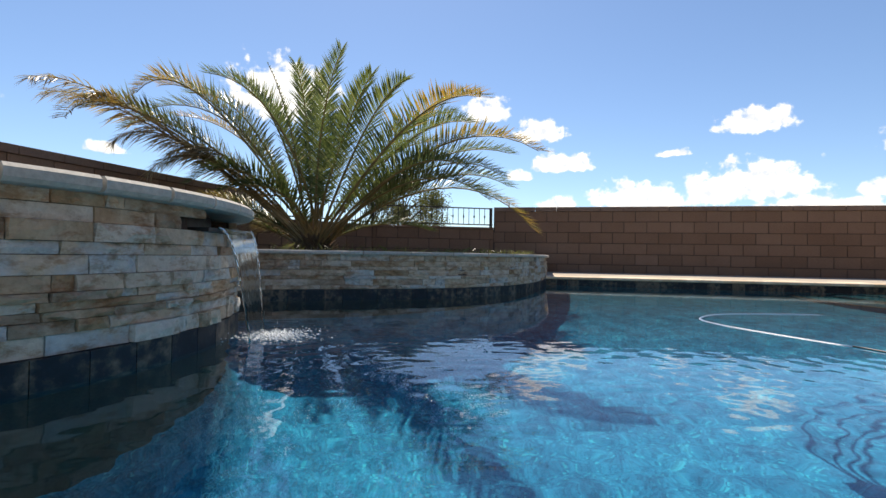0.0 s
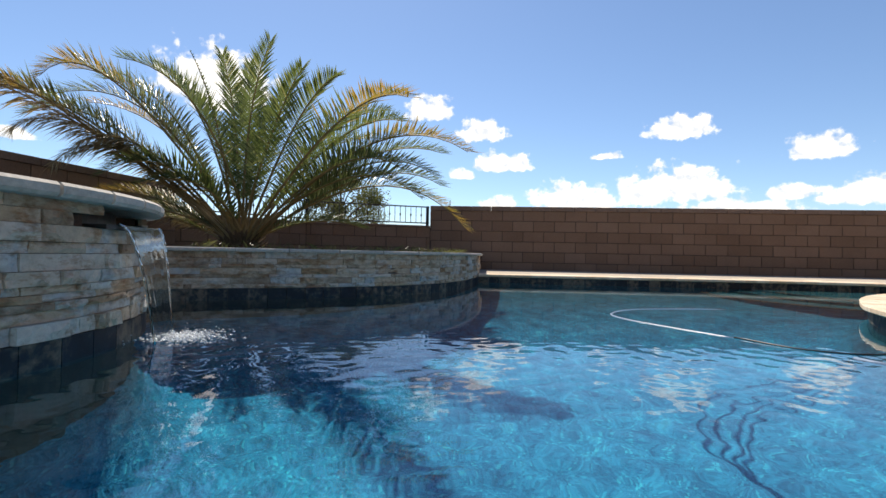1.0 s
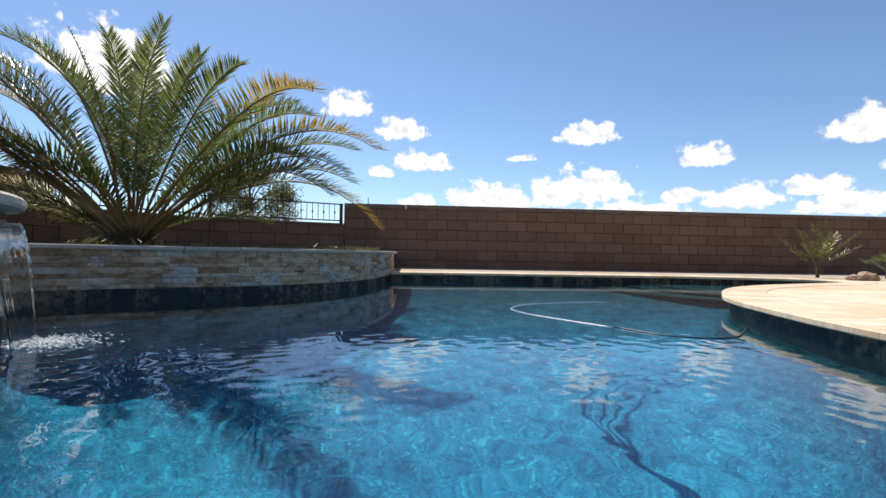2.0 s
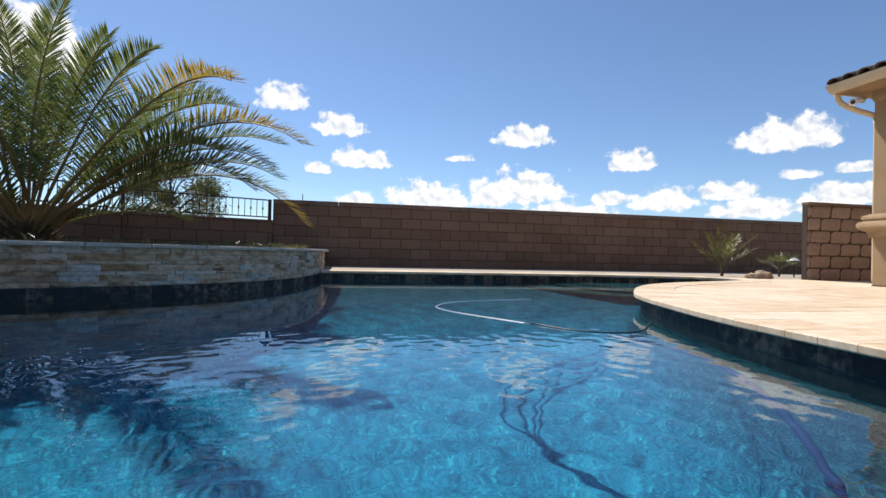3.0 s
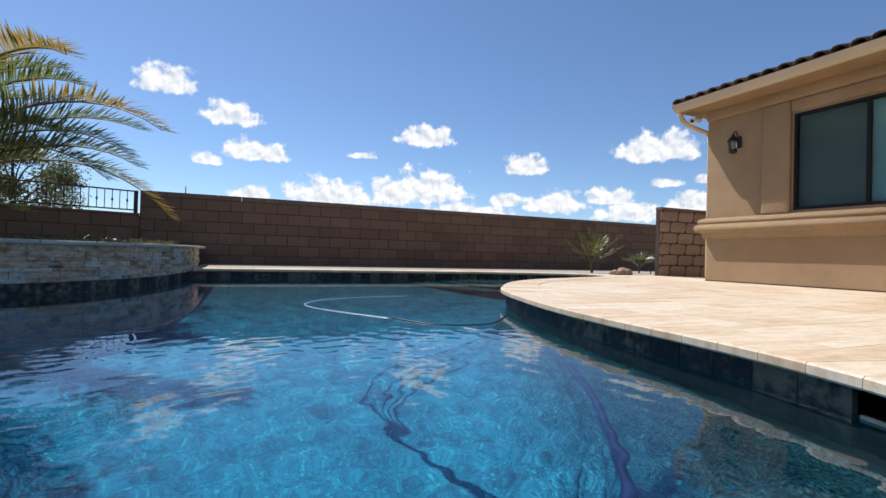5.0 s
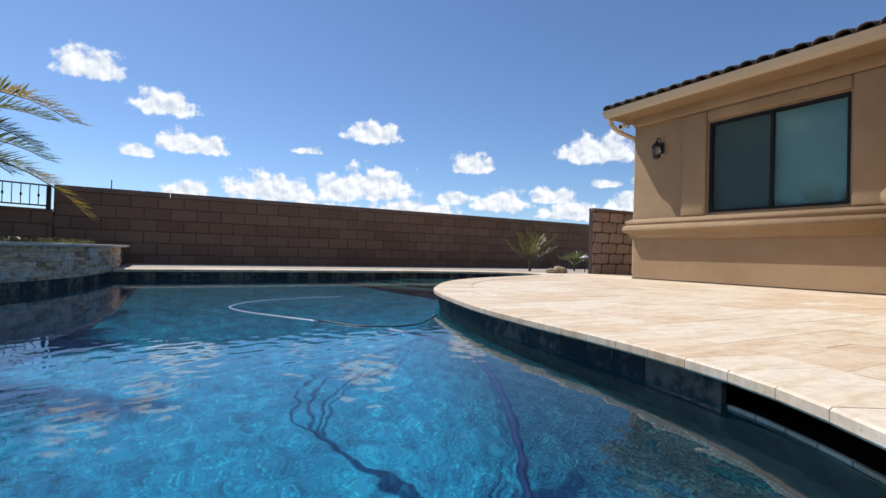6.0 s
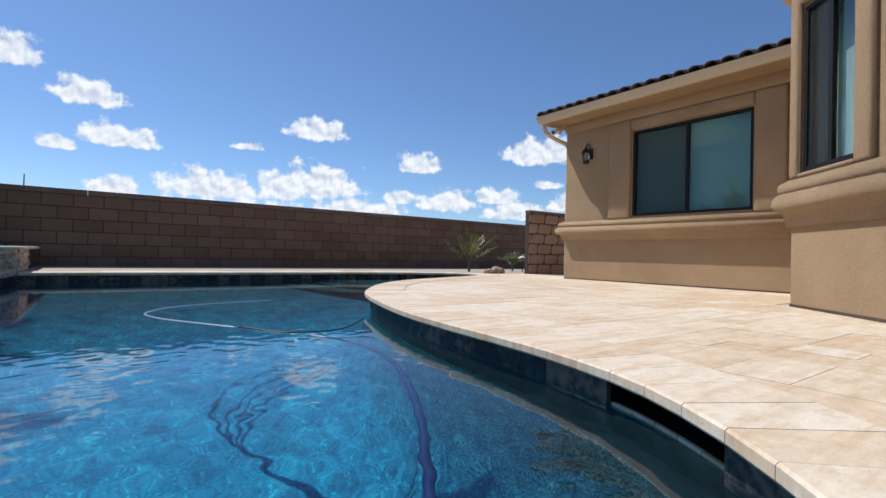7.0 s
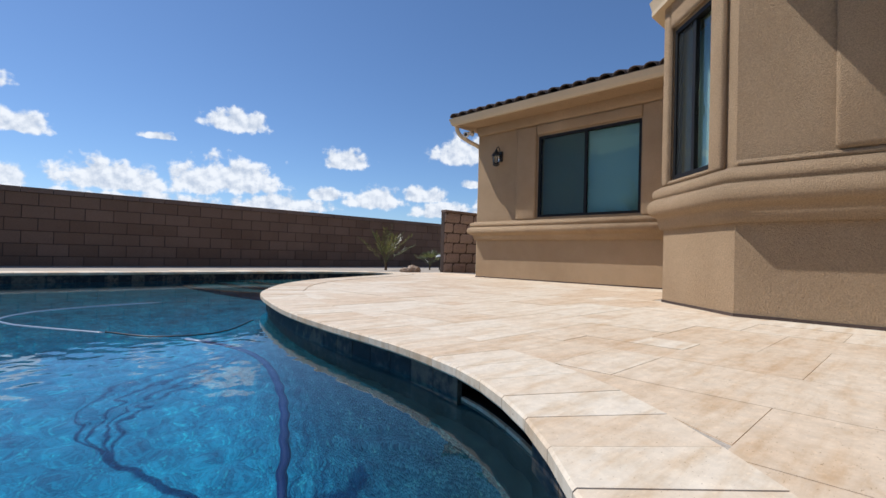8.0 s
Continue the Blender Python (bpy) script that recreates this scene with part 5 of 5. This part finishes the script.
def far_tree(at, height, spread, seed):
    rnd = random.Random(seed)
    t = thing("tree", "leafy olive-green tree beyond the railing", "tree", at)
    bm = tube_bm([(0, 0, -0.1), (0.05, 0, height * 0.3), (0.02, 0.04, height * 0.55), (0, 0, height * 0.9)], [0.11, 0.08, 0.06, 0.015], 8)
    limbs = []
    for i in range(16):
        az, z = i * 2.4, height * rnd.uniform(0.3, 0.8)
        e = Vector((math.cos(az) * spread * rnd.uniform(0.5, 0.95), math.sin(az) * spread * rnd.uniform(0.5, 0.95), z + height * rnd.uniform(0.02, 0.2)))
        tube_bm([(0.02, 0.02, z * 0.8), e * 0.5 + Vector((0, 0, z * 0.45)), e], [0.03, 0.018, 0.006], 5, True, bm)
        limbs.append(e)
    part("trunk", bm, M_BARK, t, "", True)
    bm = bmesh.new()
    for e in limbs * 3 + [Vector((0, 0, height * 0.92))] * 3:
        c = e + Vector((rnd.gauss(0, 0.14), rnd.gauss(0, 0.14), rnd.gauss(0.02, 0.13))) * spread
        for _ in range(330):
            p = c + Vector((rnd.gauss(0, 1), rnd.gauss(0, 1), rnd.gauss(0, 0.8))) * 0.14 * spread
            d = Vector((rnd.uniform(-1, 1), rnd.uniform(-1, 1), rnd.uniform(-1, 0.6))).normalized() * rnd.uniform(0.05, 0.10)
            s = d.cross(Vector((rnd.random(), rnd.random(), rnd.random()))).normalized() * 0.016
            bm.faces.new([bm.verts.new(p), bm.verts.new(p + d * 0.5 + s), bm.verts.new(p + d), bm.verts.new(p + d * 0.5 - s)])
    part("crown", bm, M_TREE, t)


far_tree((-4.2, 14.0, -0.05), 2.5, 1.05, 2)
mast = thing("mast", "thin far-off radio mast beyond the wall", "mast", (-2.96, 40, -0.05))
part("pole", lathe_bm([(0.06, 0.0), (0.03, 4.85)], 6), M_BLACK, mast)

# ---------------------------------------------------------------- coping, waterline tiles and pavers
COPING_W = 0.33


def coping():
    c = thing("coping", "cream travertine coping stones along the pool edge", "coping", kind="structure")
    line = even(DECK_EDGE, 0.155)
    for i, (p, q) in enumerate(zip(line, line[1:])):
        ns = sides_of([line[max(i - 1, 0)], p, q, line[min(i + 2, len(line) - 1)]])
        n0, n1 = ns[1], ns[2]
        t = (q - p).normalized() * 0.0013
        zz = random.uniform(-0.0008, 0.0008)
        a, b = p + t, q - t
        lo, hi, ch = -0.036 + zz, zz, 0.006
        rows = []
        for e, n in ((a, n0), (b, n1)):
            rows.append([(e + n * 0.004, lo), (e, lo + ch), (e, hi - ch), (e + n * ch, hi), (e + n * COPING_W, hi), (e + n * COPING_W, lo)])
        bm = bmesh.new()
        r0 = [bm.verts.new((v.x, v.y, z)) for v, z in rows[0]]
        r1 = [bm.verts.new((v.x, v.y, z)) for v, z in rows[1]]
        for k in range(6):
            bm.faces.new((r0[k], r0[(k + 1) % 6], r1[(k + 1) % 6], r1[k]))
        bm.faces.new(r0[::-1])
        bm.faces.new(r1)
        bmesh.ops.recalc_face_normals(bm, faces=bm.faces)
        part("coping_stone", bm, M_TRAV, c)


coping()


def waterline():
    tile = piece_mesh("waterline_tile", box_bm((-0.5, -0.006, -0.5), (0.5, 0.012, 0.5), 0.0), M_WTILE)
    for curve, off, top in ((DECK_EDGE, 0.052, -0.037), (PLANTER_EDGE, 0.002, -0.031), (SPA_EDGE, 0.002, -0.031)):
        line = even(curve, 0.153)
        ns = sides_of(line)
        pts = [p + n * off for p, n in zip(line, ns)]
        for p, q in zip(pts, pts[1:]):
            t = q - p
            w = t.length
            t = t.normalized()
            out = Vector((t.y, -t.x, 0))
            mid = (p + q) / 2
            if at_skimmer(mid):
                continue
            m = Matrix(((t.x, out.x, 0, mid.x), (t.y, out.y, 0, mid.y), (0, 0, 1, top - 0.0755), (0, 0, 0, 1)))
            piece("waterline_tile", tile, pool, m @ Matrix.Diagonal((w - 0.003, 1, 0.15, 1)))


waterline()


def skimmer():
    """The skimmer's mouth: a recess under the coping, its shade painted in as black, with a sill of small stones at the
    waterline.
    """
    s = part("skimmer", bmesh.new(), M_BLACK, pool, "skimmer mouth under the coping, painted black for its shade")
    line = [p for p in even(DECK_EDGE, 0.03) if p.x > 1.3 and SKIMMER_Y[0] - 0.1 < p.y < SKIMMER_Y[1] + 0.1]
    ns = sides_of(line)
    bm = bmesh.new()
    rows = [[bm.verts.new((p.x + n.x * o, p.y + n.y * o, z)) for o, z in ((0.062, -0.1165), (0.26, -0.1165), (0.26, -0.038), (0.062, -0.038))] for p, n in zip(line, ns)]
    for a, b in zip(rows, rows[1:]):
        for k in range(3):
            bm.faces.new((a[k], a[k + 1], b[k + 1], b[k]))
    bm.faces.new(rows[0])
    bm.faces.new(rows[-1][::-1])
    bm.to_mesh(s.data)
    bm.free()
    mouth = [(p, n) for p, n in zip(line, ns) if SKIMMER_Y[0] - 0.02 < p.y < SKIMMER_Y[1] + 0.02]
    for (p, n), (q, m) in list(zip(mouth, mouth[3:]))[::3]:
        t = (q - p).normalized() * 0.002
        bm = bmesh.new()
        c = [p + t + n * 0.052, q - t + m * 0.052, q - t + m * 0.063, p + t + n * 0.063]
        lo = [bm.verts.new((v.x, v.y, -0.124)) for v in c]
        hi = [bm.verts.new((v.x, v.y, -0.111)) for v in c]
        bm.faces.new(hi)
        for i in range(4):
            bm.faces.new((lo[i], lo[(i + 1) % 4], hi[(i + 1) % 4], hi[i]))
        bmesh.ops.recalc_face_normals(bm, faces=bm.faces)
        part("sill_stone", bm, M_TRAV, s)


skimmer()


def clip(poly, at, n):
    """The part of a plan polygon on the side of at that n points to."""
    out = []
    for i, p in enumerate(poly):
        q = poly[(i + 1) % len(poly)]
        dp, dq = (p - at).dot(n), (q - at).dot(n)
        if dp >= 0:
            out.append(p)
        if (dp >= 0) != (dq >= 0):
            out.append(p.lerp(q, dp / (dp - dq)))
    return out


def pavers():
    rnd = random.Random(21)
    u = 0.2032
    x0, y0, nx, ny = -5.55, -4.96, 64, 73
    edge = even(DECK_EDGE, 0.1)
    en = sides_of(edge)
    ex, ey = np.array([p.x for p in edge]), np.array([p.y for p in edge])
    loop = [(p.x, p.y) for p in POOL]
    taken = np.zeros((nx, ny), bool)
    shapes = [(3, 2)] * 5 + [(2, 2)] * 4 + [(2, 3)] * 3 + [(4, 2)] * 2 + [(2, 1), (1, 2), (1, 1)]
    jobs = []
    for j in range(ny):
        for i in range(nx):
            if taken[i, j]:
                continue
            rnd.shuffle(shapes)
            for w, h in shapes + [(1, 1)]:
                if i + w <= nx and j + h <= ny and not taken[i:i + w, j:j + h].any():
                    break
            taken[i:i + w, j:j + h] = True
            jobs.append((x0 + i * u, y0 + j * u, x0 + (i + w) * u, y0 + (j + h) * u))
    near, far = [], []
    for a, b, c, d in jobs:
        cx, cy = (a + c) / 2, (b + d) / 2
        if cx > HX + 0.1 and cy < 6.6 and cy < 5.2 or (cx > 6.55 and cy > 6.62) or (cx > -0.3 and cy > 7.6 and (cy > 7.9 or cx > 5.2)) or cy > 9.9:
            continue
        if (cx > 4.95 and cy < 1.35) or (cx > 4.4 and cy < 0.6):
            continue
        if math.hypot(cx - SPA_AT.x, cy - SPA_AT.y) < (SPA_R + 0.45 if cx > -2.3 and cy > 0.7 else SPA_R - 0.2) or (cx < -0.1 and cy > 3.3):
            continue
        g = 0.0011
        poly = [Vector((a + g, b + g, 0)), Vector((c - g, b + g, 0)), Vector((c - g, d - g, 0)), Vector((a + g, d - g, 0))]
        k = int(np.argmin((ex - cx) ** 2 + (ey - cy) ** 2))
        dist = math.hypot(ex[k] - cx, ey[k] - cy)
        if inside(loop, np.array([cx]), np.array([cy]))[0] and (dist > 0.3 or k < 4 or k > len(edge) - 5):
            continue
        if dist < COPING_W + 0.6:
            poly = clip(poly, edge[k] + en[k] * (COPING_W - 0.004), en[k])
            if len(poly) < 3 or abs(sum(p.x * q.y - q.x * p.y for p, q in zip(poly, poly[1:] + poly[:1]))) < 0.008:
                continue
        (near if 0.6 < cx < 6.7 and -2.5 < cy < 6.4 else far).append(poly)
    near.sort(key=lambda P: (P[0].x - 2.0) ** 2 + (P[0].y - 1.0) ** 2)
    far = near[300:] + far
    for P in near[:300]:
        z = -0.004 + rnd.uniform(-0.0009, 0.0009)
        part("paver", prism_bm([(p.x, p.y) for p in P], -0.048, z), M_TRAV, deck)
    bm = bmesh.new()
    for P in far:
        z = -0.004 + rnd.uniform(-0.0009, 0.0009)
        lo, hi = [bm.verts.new((p.x, p.y, -0.048)) for p in P], [bm.verts.new((p.x, p.y, z)) for p in P]
        bm.faces.new(hi)
        for i in range(len(P)):
            k = (i + 1) % len(P)
            bm.faces.new((lo[i], lo[k], hi[k], hi[i]))
    ob = part("far_pavers", bm, M_TRAV_FAR, deck)
    ob["kind"] = "stuff"


def island_travertine():
    m, nt, b = material("travertine_joined", 0.6, 0, 0.35)
    r = nt.nodes.new("ShaderNodeNewGeometry").outputs["Random Per Island"]
    a = nt.nodes.new("ShaderNodeMix")
    a.inputs["Factor"].default_value = 0.42
    nt.links.new(noise_node(nt, 3.5, 5, 0.6, "World"), a.inputs["A"])
    nt.links.new(r, a.inputs["B"])
    nt.links.new(ramp(nt, a.outputs["Result"], TRAV_STOPS), b.inputs["Base Color"])
    bump(nt, b, noise_node(nt, 22, 6, 0.7, "World"), 0.35, 0.002)
    return m


M_TRAV_FAR = island_travertine()
vein(M_TRAV_FAR, 2.6, 0.9)
pavers()

# what lies under the water takes the light that its waves bend
for ob in (*pool.children_recursive, *bpy.data.objects["pool_hose"].children, *bpy.data.objects["suction_hose"].children):
    ob.cycles.is_caustics_receiver = True
